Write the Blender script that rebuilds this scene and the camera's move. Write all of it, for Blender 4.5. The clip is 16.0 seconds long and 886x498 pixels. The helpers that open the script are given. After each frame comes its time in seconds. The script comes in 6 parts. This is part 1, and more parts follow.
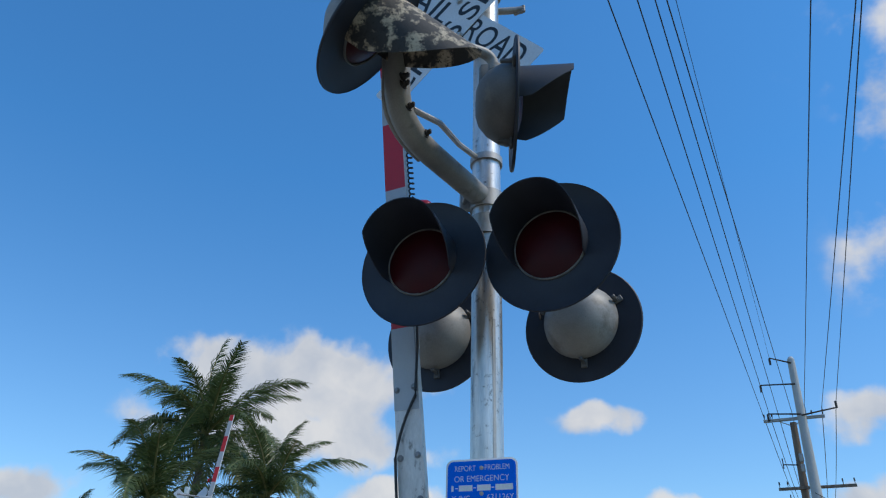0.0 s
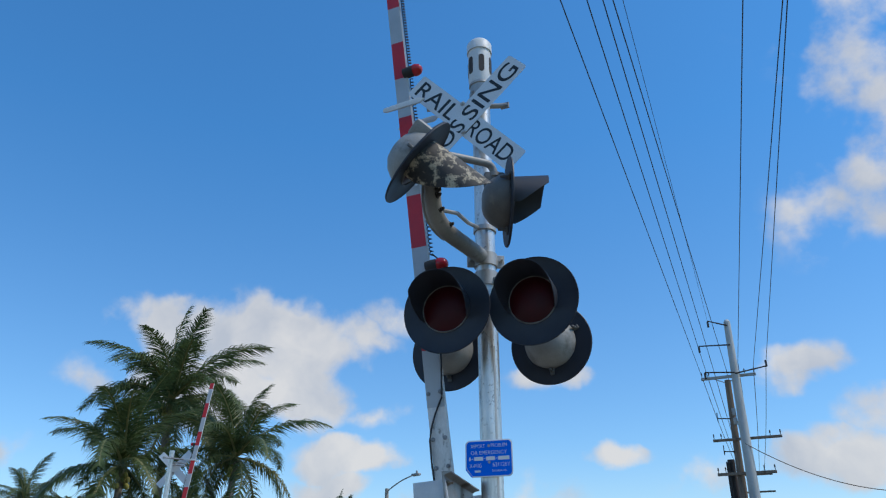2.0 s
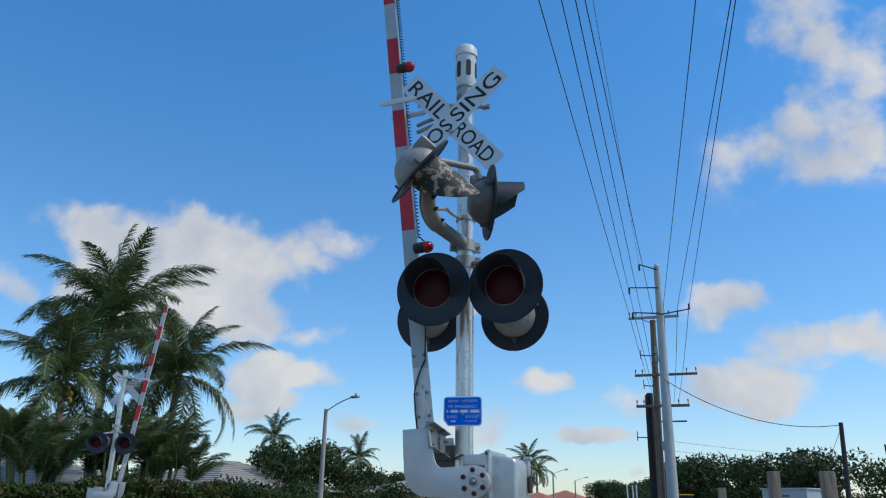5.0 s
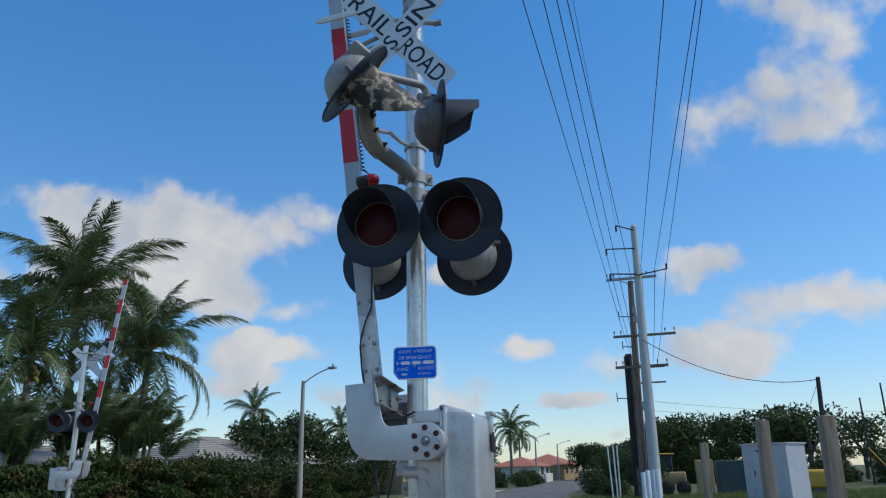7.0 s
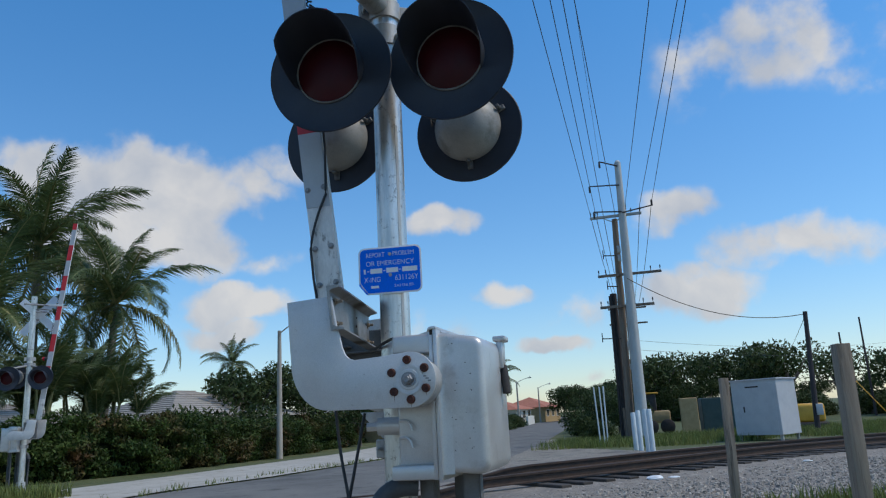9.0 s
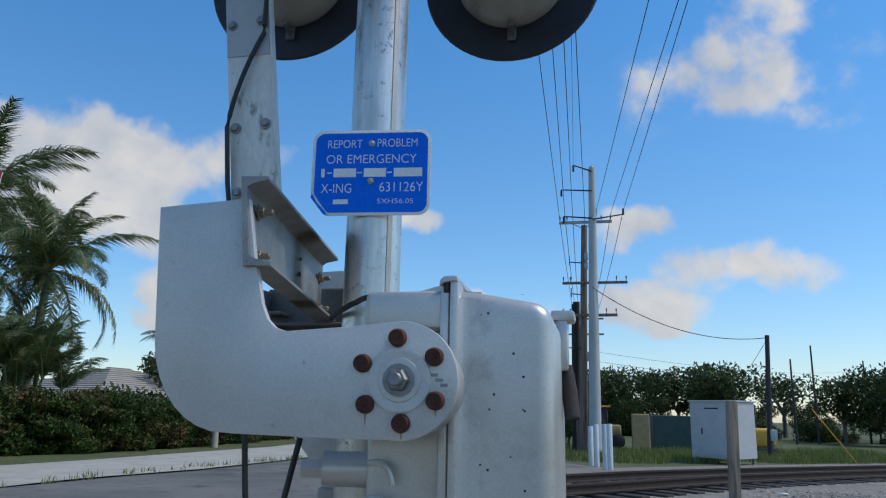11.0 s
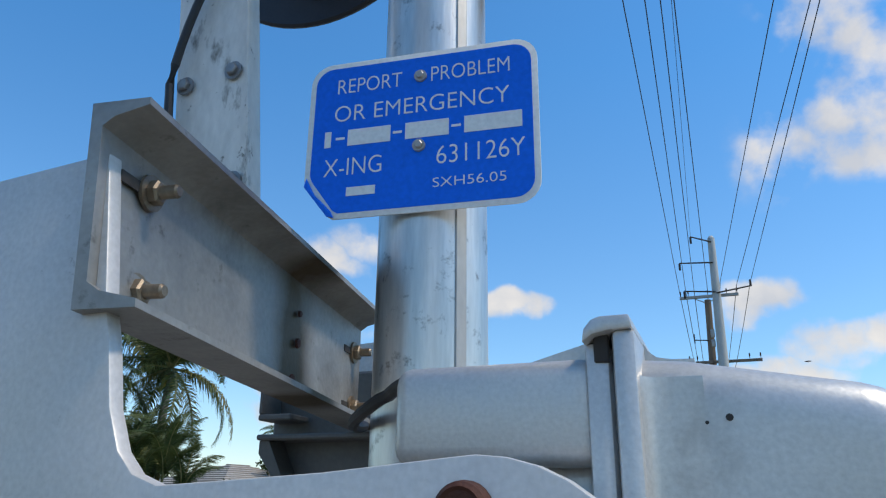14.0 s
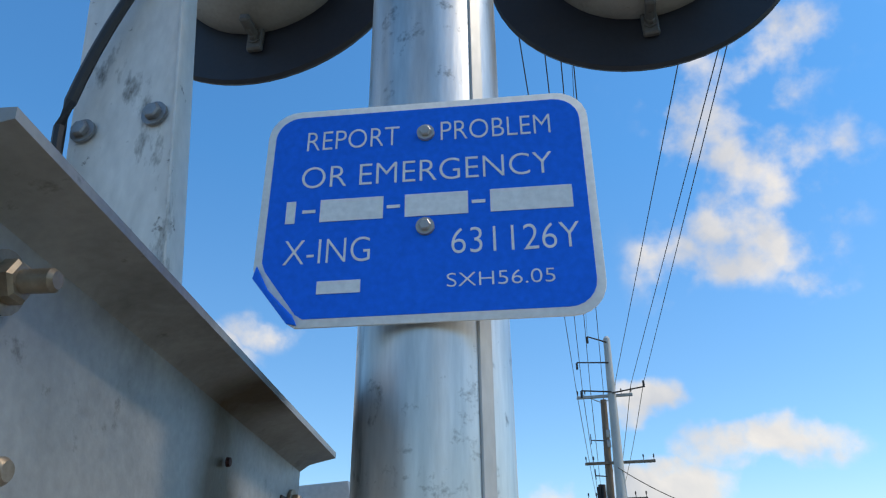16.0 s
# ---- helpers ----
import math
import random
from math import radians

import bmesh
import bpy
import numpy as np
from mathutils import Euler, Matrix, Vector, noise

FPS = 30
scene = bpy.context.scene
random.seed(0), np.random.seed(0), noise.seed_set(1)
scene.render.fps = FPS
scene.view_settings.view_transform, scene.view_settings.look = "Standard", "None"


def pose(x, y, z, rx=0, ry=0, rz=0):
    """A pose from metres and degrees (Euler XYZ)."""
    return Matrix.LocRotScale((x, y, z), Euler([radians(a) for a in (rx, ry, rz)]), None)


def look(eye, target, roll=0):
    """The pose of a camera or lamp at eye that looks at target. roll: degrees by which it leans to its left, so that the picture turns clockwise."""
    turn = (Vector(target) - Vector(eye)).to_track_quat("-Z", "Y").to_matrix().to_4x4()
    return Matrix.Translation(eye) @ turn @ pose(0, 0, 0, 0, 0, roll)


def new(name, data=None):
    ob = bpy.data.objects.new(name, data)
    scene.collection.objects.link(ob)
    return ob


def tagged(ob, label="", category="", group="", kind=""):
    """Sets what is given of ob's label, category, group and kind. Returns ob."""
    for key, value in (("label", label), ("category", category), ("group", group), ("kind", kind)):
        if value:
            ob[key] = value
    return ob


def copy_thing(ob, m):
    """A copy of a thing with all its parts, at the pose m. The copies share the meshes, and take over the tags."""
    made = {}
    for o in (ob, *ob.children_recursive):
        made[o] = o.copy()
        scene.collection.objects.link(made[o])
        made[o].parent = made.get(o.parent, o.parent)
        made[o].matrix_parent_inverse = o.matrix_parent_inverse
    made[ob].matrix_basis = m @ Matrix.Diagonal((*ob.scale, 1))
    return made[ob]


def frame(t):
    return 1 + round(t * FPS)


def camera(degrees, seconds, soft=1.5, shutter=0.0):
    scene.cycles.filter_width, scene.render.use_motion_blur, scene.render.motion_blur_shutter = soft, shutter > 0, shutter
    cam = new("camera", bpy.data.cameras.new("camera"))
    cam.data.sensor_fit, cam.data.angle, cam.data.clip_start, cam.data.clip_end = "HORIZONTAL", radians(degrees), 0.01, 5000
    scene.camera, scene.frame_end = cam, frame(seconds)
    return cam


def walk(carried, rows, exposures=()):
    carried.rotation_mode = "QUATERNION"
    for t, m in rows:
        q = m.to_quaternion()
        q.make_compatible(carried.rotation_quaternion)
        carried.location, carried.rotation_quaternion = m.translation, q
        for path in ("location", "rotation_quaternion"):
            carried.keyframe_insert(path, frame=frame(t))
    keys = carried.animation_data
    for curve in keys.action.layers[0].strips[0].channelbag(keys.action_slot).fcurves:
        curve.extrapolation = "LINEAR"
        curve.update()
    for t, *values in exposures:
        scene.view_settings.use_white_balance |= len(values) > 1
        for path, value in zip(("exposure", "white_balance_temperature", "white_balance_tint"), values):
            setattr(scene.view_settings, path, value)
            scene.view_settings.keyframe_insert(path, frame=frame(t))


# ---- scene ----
cam = camera(62.5, 16.0, 1.2)
PATH = [
    (0, (1.398, 1.907, 1.938), (0.564, 3.457, 2.888), 1.7),
    (0.5, (1.445, 1.624, 1.956), (0.732, 3.238, 2.898), 0.9),
    (1, (1.507, 1.251, 1.915), (0.743, 2.823, 2.887), 2.0),
    (1.5, (1.599, 0.919, 1.833), (0.741, 2.549, 2.61), 0.5),
    (2, (1.771, 0.31, 1.739), (1.032, 1.962, 2.59), -0.2),
    (2.5, (1.721, 0.07, 1.824), (0.831, 1.705, 2.556), 4.6),
    (3, (1.818, -0.279, 1.849), (0.956, 1.396, 2.522), 2.3),
    (3.5, (1.89, -0.511, 1.824), (1.173, 1.213, 2.543), -0.6),
    (4, (1.884, -0.841, 1.765), (1.227, 0.929, 2.426), -2.7),
    (4.2, (1.835, -0.827, 1.801), (1.192, 0.95, 2.457), -1.6),
    (6.5, (1.822, -0.369, 1.796), (1.218, 1.411, 2.478), 2.0),
    (7, (1.791, 0.014, 1.771), (1.224, 1.84, 2.358), -1.2),
    (7.5, (1.735, 0.434, 1.789), (1.164, 2.288, 2.275), -1.0),
    (8, (1.564, 0.714, 1.736), (1.029, 2.557, 2.299), -1.7),
    (8.5, (1.42, 1.134, 1.737), (0.898, 3.012, 2.189), -2.2),
    (8.7, (1.367, 1.274, 1.762), (0.846, 3.151, 2.215), -3.1),
    (10.8, (0.749, 2.826, 1.876), (0.251, 4.719, 2.289), 0.1),
    (11, (0.704, 2.943, 1.894), (0.29, 4.848, 2.34), 1.1),
    (11.5, (0.613, 3.192, 1.911), (0.248, 5.101, 2.382), -1.1),
    (12, (0.589, 3.489, 1.911), (-0.021, 5.29, 2.53), 1.3),
    (12.5, (0.561, 3.667, 1.964), (-0.156, 5.381, 2.703), 1.4),
    (13, (0.509, 3.745, 1.996), (-0.163, 5.477, 2.737), -0.2),
    (13.5, (0.496, 3.773, 2.006), (-0.171, 5.504, 2.753), -1.2),
    (14, (0.483, 3.842, 2.037), (-0.202, 5.598, 2.705), 0.7),
    (14.5, (0.436, 3.934, 2.079), (-0.193, 5.7, 2.775), 0.9),
    (15, (0.34, 4.033, 2.137), (-0.075, 5.837, 2.893), -0.1),
    (15.5, (0.297, 4.061, 2.145), (-0.083, 5.84, 2.976), 0.3),
    (16, (0.303, 4.038, 2.152), (-0.094, 5.778, 3.054), -0.4),
]
EXPOSURES = ((0.0, 0.02, 6500, 10), (4.2, 0.0, 6500, 10), (7.0, -0.08, 6600, 10), (11.0, -0.03, 6700, 10), (12.0, 0.05, 6900, 11), (13.0, 0.22, 7000, 11), (14.5, 0.24, 7000, 11), (16.0, 0.30, 7200, 11))
SCALE = 1.15          # one unit of the plan in metres
walk(cam, [(t, look(eye, target, roll)) for t, eye, target, roll in PATH], EXPOSURES)

# ---- world, sun ----
SUN_EL, SUN_AZ = 56.0, 6.0          # degrees; azimuth from +x towards +y
sun_to = Vector((math.cos(radians(SUN_EL)) * math.cos(radians(SUN_AZ)), math.cos(radians(SUN_EL)) * math.sin(radians(SUN_AZ)), math.sin(radians(SUN_EL))))
sun = new("sun", bpy.data.lights.new("sun", "SUN"))
sun.data.energy, sun.data.angle, sun.data.color = 2.3, radians(7.0), (1.0, 0.93, 0.82)
sun.matrix_basis = look(sun_to * 50, (0, 0, 0))

# clouds: azimuth, elevation (degrees), half width, half height (radians)
HEAPS = [
    (134.7, 17.6, 0.075, 0.034), (127.8, 16.8, 0.12, 0.058), (131.1, 14.3, 0.095, 0.045), (125.3, 14.0, 0.07, 0.045),
    (121.0, 9.3, 0.072, 0.022), (122.2, 7.3, 0.055, 0.018), (146.9, 8.6, 0.045, 0.020), (146.9, 4.9, 0.04, 0.02),
    (87.0, 14.3, 0.05, 0.024), (79.0, 11.0, 0.09, 0.031), (86.5, 8.3, 0.085, 0.028), (105.9, 15.0, 0.045, 0.021),
    (97.1, 5.1, 0.04, 0.011), (100.9, 8.9, 0.045, 0.014),
]
WISPS = [
    (118.8, 20.4, 0.08, 0.021), (140.5, 13.8, 0.032, 0.017), (120.1, 17.6, 0.033, 0.02), (119.2, 12.4, 0.042, 0.013),
    (143.8, 5.0, 0.032, 0.015), (94.6, 7.4, 0.04, 0.018), (114.8, 5.9, 0.047, 0.014), (106.9, 5.8, 0.042, 0.022),
    (75.0, 29.0, 0.105, 0.055), (79.0, 26.4, 0.085, 0.042), (83.0, 24.4, 0.062, 0.036), (76.9, 23.7, 0.08, 0.032),
    (74.1, 21.3, 0.032, 0.014), (94.9, 2.7, 0.018, 0.010), (75.5, 37.8, 0.10, 0.05), (79.2, 33.2, 0.06, 0.05),
]
drift = random.Random(19)
CLOUDS = [(*c, 1.5 if k < 5 else 1.15) for k, c in enumerate(HEAPS)] + [(a, e, 1.3 * w, 1.3 * h, 0.54) for a, e, w, h in WISPS]
# unseen clouds round the rest of the sky, added to whiten the fill light
CLOUDS += [(165 + 250 * (k + drift.uniform(0.1, 0.9)) / 15, drift.uniform(8, 42), drift.uniform(0.1, 0.2), drift.uniform(0.04, 0.09), 1.0) for k in range(15)]


def make_world():
    world = bpy.data.worlds.new("world")
    world.use_nodes = True
    scene.world = world
    nt = world.node_tree
    nt.nodes.clear()
    N, L = nt.nodes.new, nt.links.new
    out, bg = N("ShaderNodeOutputWorld"), N("ShaderNodeBackground")
    L(bg.outputs[0], out.inputs[0])
    sky = N("ShaderNodeTexSky")
    sky.sky_type, sky.sun_disc = "NISHITA", False
    sky.sun_elevation, sky.sun_rotation = radians(SUN_EL), radians(90 - SUN_AZ)
    sky.air_density, sky.dust_density, sky.ozone_density = 1.0, 0.35, 1.5
    tc = N("ShaderNodeTexCoord")
    warp = N("ShaderNodeTexNoise")
    warp.inputs["Scale"].default_value, warp.inputs["Detail"].default_value = 9.0, 5.0
    L(tc.outputs["Generated"], warp.inputs["Vector"])
    wsub = N("ShaderNodeVectorMath"); wsub.operation = "MULTIPLY_ADD"
    L(warp.outputs["Color"], wsub.inputs[0])
    wsub.inputs[1].default_value = (0.08, 0.08, 0.08)
    wsub.inputs[2].default_value = (-0.04, -0.04, -0.04)
    wadd = N("ShaderNodeVectorMath"); wadd.operation = "ADD"
    L(tc.outputs["Generated"], wadd.inputs[0]); L(wsub.outputs[0], wadd.inputs[1])
    last = None
    for az, el, w, h, thick in CLOUDS:
        mp = N("ShaderNodeMapping"); mp.vector_type = "TEXTURE"
        a, e = radians(az), radians(el)
        mp.inputs["Location"].default_value = (math.cos(a) * math.cos(e), math.sin(a) * math.cos(e), math.sin(e))
        mp.inputs["Rotation"].default_value = (0, 0, a)
        mp.inputs["Scale"].default_value = (0.6, w, h)
        L(wadd.outputs[0], mp.inputs["Vector"])
        ln = N("ShaderNodeVectorMath"); ln.operation = "LENGTH"
        L(mp.outputs[0], ln.inputs[0])
        mr = N("ShaderNodeMapRange")
        mr.inputs["From Min"].default_value, mr.inputs["From Max"].default_value = 1.5, 0.2
        mr.inputs["To Max"].default_value = thick
        L(ln.outputs["Value"], mr.inputs["Value"])
        if last is None:
            last = mr.outputs[0]
        else:
            mx = N("ShaderNodeMath"); mx.operation = "MAXIMUM"
            L(last, mx.inputs[0]); L(mr.outputs[0], mx.inputs[1])
            last = mx.outputs[0]
    fb = N("ShaderNodeTexNoise")
    fb.inputs["Scale"].default_value, fb.inputs["Detail"].default_value, fb.inputs["Roughness"].default_value = 15.0, 7.0, 0.52
    L(tc.outputs["Generated"], fb.inputs["Vector"])
    ad = N("ShaderNodeMath"); ad.operation = "MULTIPLY_ADD"
    L(fb.outputs["Fac"], ad.inputs[0]); ad.inputs[1].default_value = 2.1; L(last, ad.inputs[2])
    cov = N("ShaderNodeMapRange"); cov.interpolation_type = "SMOOTHSTEP"
    cov.inputs["From Min"].default_value, cov.inputs["From Max"].default_value = 1.22, 1.90
    L(ad.outputs[0], cov.inputs["Value"])
    near = N("ShaderNodeMapRange"); near.interpolation_type = "SMOOTHSTEP"
    near.inputs["From Min"].default_value, near.inputs["From Max"].default_value, near.inputs["To Max"].default_value = 0.02, 0.40, 0.93
    L(last, near.inputs["Value"])
    amt = N("ShaderNodeMath"); amt.operation = "MULTIPLY"
    L(cov.outputs[0], amt.inputs[0]); L(near.outputs[0], amt.inputs[1])
    shade = N("ShaderNodeTexNoise")
    shade.inputs["Scale"].default_value, shade.inputs["Detail"].default_value = 11.0, 6.0
    L(wadd.outputs[0], shade.inputs["Vector"])
    ramp = N("ShaderNodeValToRGB")
    ramp.color_ramp.elements[0].position, ramp.color_ramp.elements[1].position = 0.35, 0.62
    ramp.color_ramp.elements[0].color = (*[CLOUD_DARK * v for v in (0.86, 0.93, 1.05)], 1)
    ramp.color_ramp.elements[1].color = (*[CLOUD_LIGHT * v for v in (1.0, 1.0, 1.0)], 1)
    L(shade.outputs["Fac"], ramp.inputs[0])
    sep = N("ShaderNodeSeparateXYZ")
    L(tc.outputs["Generated"], sep.inputs[0])
    tint = N("ShaderNodeValToRGB")
    tint.color_ramp.elements[0].position, tint.color_ramp.elements[1].position = 0.0, 0.55
    tint.color_ramp.elements[0].color, tint.color_ramp.elements[1].color = (0.50, 0.53, 0.575, 1), (0.22, 0.555, 0.78, 1)
    mid = tint.color_ramp.elements.new(0.18)
    mid.color = (0.365, 0.55, 0.68, 1)
    L(sep.outputs["Z"], tint.inputs[0])
    clear = N("ShaderNodeMix"); clear.data_type, clear.blend_type = "RGBA", "MULTIPLY"
    clear.inputs["Factor"].default_value = 1.0
    L(sky.outputs[0], clear.inputs[6]); L(tint.outputs[0], clear.inputs[7])
    mix = N("ShaderNodeMix"); mix.data_type = "RGBA"
    L(amt.outputs[0], mix.inputs["Factor"]); L(clear.outputs[2], mix.inputs[6]); L(ramp.outputs[0], mix.inputs[7])
    L(mix.outputs[2], bg.inputs["Color"])
    bg.inputs["Strength"].default_value = SKY


SKY, CLOUD_LIGHT, CLOUD_DARK = 0.25, 2.85, 2.32
make_world()


# ---- materials ----
def mat(name, c1, c2=None, scale=6.0, rough=0.6, metal=0.0, bump=0.15, bscale=80.0, dist=0.004, stain=None, rand=0.0, island=0.0, stretch=(1, 1, 1), spec=0.5, rvar=0.12, trans=0.0, streak=None, speck=None):
    """c1, c2: base colours mixed by coarse noise; stain: (colour, scale, from, to); rand: variation from piece to piece."""
    m = bpy.data.materials.new(name)
    m.use_nodes = True
    nt = m.node_tree
    N, L = nt.nodes.new, nt.links.new
    b = nt.nodes["Principled BSDF"]
    tc = N("ShaderNodeTexCoord")
    mp = N("ShaderNodeMapping")
    mp.inputs["Scale"].default_value = stretch
    L(tc.outputs["Object"], mp.inputs["Vector"])
    n1 = N("ShaderNodeTexNoise")
    n1.inputs["Scale"].default_value, n1.inputs["Detail"].default_value, n1.inputs["Roughness"].default_value = scale, 8.0, 0.6
    L(mp.outputs[0], n1.inputs["Vector"])
    mr = N("ShaderNodeMapRange")
    mr.inputs["From Min"].default_value, mr.inputs["From Max"].default_value = 0.32, 0.68
    L(n1.outputs["Fac"], mr.inputs["Value"])
    mx = N("ShaderNodeMix"); mx.data_type = "RGBA"
    L(mr.outputs[0], mx.inputs["Factor"])
    mx.inputs[6].default_value = (*c1, 1)
    mx.inputs[7].default_value = (*(c2 or c1), 1)
    col = mx.outputs[2]
    n2 = N("ShaderNodeTexNoise")
    n2.inputs["Scale"].default_value, n2.inputs["Detail"].default_value = bscale, 4.0
    L(mp.outputs[0], n2.inputs["Vector"])
    if stain:
        c, s, lo, hi = stain
        n3 = N("ShaderNodeTexNoise")
        n3.inputs["Scale"].default_value, n3.inputs["Detail"].default_value, n3.inputs["Roughness"].default_value = s, 10.0, 0.65
        L(mp.outputs[0], n3.inputs["Vector"])
        m3 = N("ShaderNodeMapRange")
        m3.inputs["From Min"].default_value, m3.inputs["From Max"].default_value = lo, hi
        L(n3.outputs["Fac"], m3.inputs["Value"])
        x3 = N("ShaderNodeMix"); x3.data_type = "RGBA"
        L(m3.outputs[0], x3.inputs["Factor"]); L(col, x3.inputs[6]); x3.inputs[7].default_value = (*c, 1)
        col = x3.outputs[2]
    if speck:
        c, s, lo, hi = speck
        n4 = N("ShaderNodeTexNoise")
        n4.inputs["Scale"].default_value, n4.inputs["Detail"].default_value, n4.inputs["Roughness"].default_value = s, 6.0, 0.7
        L(tc.outputs["Object"], n4.inputs["Vector"])
        m4 = N("ShaderNodeMapRange")
        m4.inputs["From Min"].default_value, m4.inputs["From Max"].default_value = lo, hi
        L(n4.outputs["Fac"], m4.inputs["Value"])
        x4 = N("ShaderNodeMix"); x4.data_type = "RGBA"
        L(m4.outputs[0], x4.inputs["Factor"]); L(col, x4.inputs[6]); x4.inputs[7].default_value = (*c, 1)
        col = x4.outputs[2]
    if streak:
        axis, centre, half, c = streak
        sx = N("ShaderNodeSeparateXYZ")
        L(tc.outputs["Object"], sx.inputs[0])
        df = N("ShaderNodeMath"); df.operation = "SUBTRACT"; df.inputs[1].default_value = centre
        L(sx.outputs[axis], df.inputs[0])
        ab = N("ShaderNodeMath"); ab.operation = "ABSOLUTE"
        L(df.outputs[0], ab.inputs[0])
        fall = N("ShaderNodeMapRange"); fall.interpolation_type = "SMOOTHSTEP"
        fall.inputs["From Min"].default_value, fall.inputs["From Max"].default_value = half, 0.0
        L(ab.outputs[0], fall.inputs["Value"])
        part_of = N("ShaderNodeMath"); part_of.operation = "MULTIPLY"
        L(fall.outputs[0], part_of.inputs[0]); L(n1.outputs["Fac"], part_of.inputs[1])
        xs = N("ShaderNodeMix"); xs.data_type = "RGBA"
        part_of.use_clamp = True
        gain = N("ShaderNodeMath"); gain.operation = "MULTIPLY"; gain.use_clamp = True; gain.inputs[1].default_value = 2.6
        L(part_of.outputs[0], gain.inputs[0]); L(gain.outputs[0], xs.inputs["Factor"]); L(col, xs.inputs[6]); xs.inputs[7].default_value = (*c, 1)
        col = xs.outputs[2]
    fine = N("ShaderNodeMapRange")
    fine.inputs["To Min"].default_value, fine.inputs["To Max"].default_value = 0.82, 1.18
    L(n2.outputs["Fac"], fine.inputs["Value"])
    hs = N("ShaderNodeHueSaturation")
    L(col, hs.inputs["Color"])
    val = fine.outputs[0]
    if rand or island:
        src = N("ShaderNodeNewGeometry").outputs["Random Per Island"] if island else N("ShaderNodeObjectInfo").outputs["Random"]
        k = rand or island
        rr = N("ShaderNodeMapRange")
        rr.inputs["To Min"].default_value, rr.inputs["To Max"].default_value = 1 - k, 1 + k
        L(src, rr.inputs["Value"])
        mu = N("ShaderNodeMath"); mu.operation = "MULTIPLY"
        L(val, mu.inputs[0]); L(rr.outputs[0], mu.inputs[1])
        val = mu.outputs[0]
    L(val, hs.inputs["Value"])
    L(hs.outputs[0], b.inputs["Base Color"])
    rg = N("ShaderNodeMapRange")
    rg.inputs["To Min"].default_value, rg.inputs["To Max"].default_value = max(rough - rvar, 0.05), min(rough + rvar, 1)
    L(n1.outputs["Fac"], rg.inputs["Value"]); L(rg.outputs[0], b.inputs["Roughness"])
    b.inputs["Metallic"].default_value = metal
    b.inputs["Specular IOR Level"].default_value = spec
    if bump:
        bp = N("ShaderNodeBump")
        bp.inputs["Strength"].default_value, bp.inputs["Distance"].default_value = bump, dist
        L(n2.outputs["Fac"], bp.inputs["Height"]); L(bp.outputs[0], b.inputs["Normal"])
    if trans:
        b.inputs["Subsurface Weight"].default_value = 0.0
        tr = N("ShaderNodeBsdfTranslucent")
        L(hs.outputs[0], tr.inputs["Color"])
        ms = N("ShaderNodeMixShader"); ms.inputs[0].default_value = trans
        L(b.outputs[0], ms.inputs[1]); L(tr.outputs[0], ms.inputs[2])
        L(ms.outputs[0], nt.nodes["Material Output"].inputs["Surface"])
    return m


M_GALV = mat("galvanised_steel", (0.34, 0.33, 0.315), (0.47, 0.455, 0.43), 14, 0.5, 0.45, 0.25, 160, 0.001, ((0.16, 0.15, 0.14), 5, 0.54, 0.70), stretch=(1, 1, 0.35))
M_CHANNEL = mat("stained_galvanised_steel", (0.25, 0.24, 0.225), (0.38, 0.365, 0.34), 9, 0.5, 0.5, 0.3, 150, 0.001, ((0.19, 0.18, 0.165), 6, 0.52, 0.68), streak=(1, 4.055, 0.075, (0.075, 0.048, 0.018)), speck=((0.16, 0.15, 0.135), 34, 0.60, 0.72))
M_MAST = mat("mast_aluminium", (0.50, 0.48, 0.45), (0.80, 0.775, 0.735), 22, 0.36, 0.8, 0.25, 220, 0.001, ((0.06, 0.055, 0.05), 8, 0.575, 0.67), stretch=(1, 1, 0.13), speck=((0.25, 0.23, 0.205), 38, 0.57, 0.68))
M_SILVER = mat("silver_paint", (0.53, 0.51, 0.49), (0.62, 0.60, 0.575), 5, 0.44, 0.2, 0.1, 240, 0.0008, ((0.46, 0.43, 0.40), 8, 0.55, 0.76), speck=((0.30, 0.27, 0.24), 46, 0.655, 0.73))
M_CAST = mat("cast_silver_paint", (0.51, 0.49, 0.47), (0.61, 0.59, 0.565), 6, 0.37, 0.45, 0.2, 300, 0.0008, ((0.38, 0.355, 0.33), 9, 0.56, 0.76), speck=((0.16, 0.15, 0.135), 55, 0.69, 0.76))
M_ARMWHITE = mat("weathered_aluminium", (0.56, 0.545, 0.52), (0.74, 0.72, 0.69), 9, 0.45, 0.1, 0.2, 120, 0.001, ((0.13, 0.115, 0.095), 11, 0.575, 0.645), stretch=(1, 1, 0.4), speck=((0.14, 0.12, 0.10), 40, 0.64, 0.71))
M_REFLW = mat("grey_reflective_sheet", (0.38, 0.40, 0.42), (0.44, 0.46, 0.48), 5, 0.45, 0.0, 0.1, 300, 0.0005)
M_REFLR = mat("red_reflective_sheet", (0.50, 0.012, 0.020), (0.58, 0.02, 0.028), 5, 0.4, 0.0, 0.1, 300, 0.0005)
M_BLACK = mat("black_paint", (0.016, 0.019, 0.028), (0.028, 0.032, 0.044), 6, 0.55, 0.0, 0.1, 150, 0.001, ((0.07, 0.075, 0.085), 14, 0.68, 0.82))
M_PEEL = mat("peeling_black_paint", (0.014, 0.015, 0.018), (0.05, 0.046, 0.042), 7, 0.7, 0.0, 0.4, 90, 0.002, ((0.46, 0.38, 0.27), 15, 0.50, 0.58), speck=((0.02, 0.018, 0.017), 70, 0.54, 0.62))
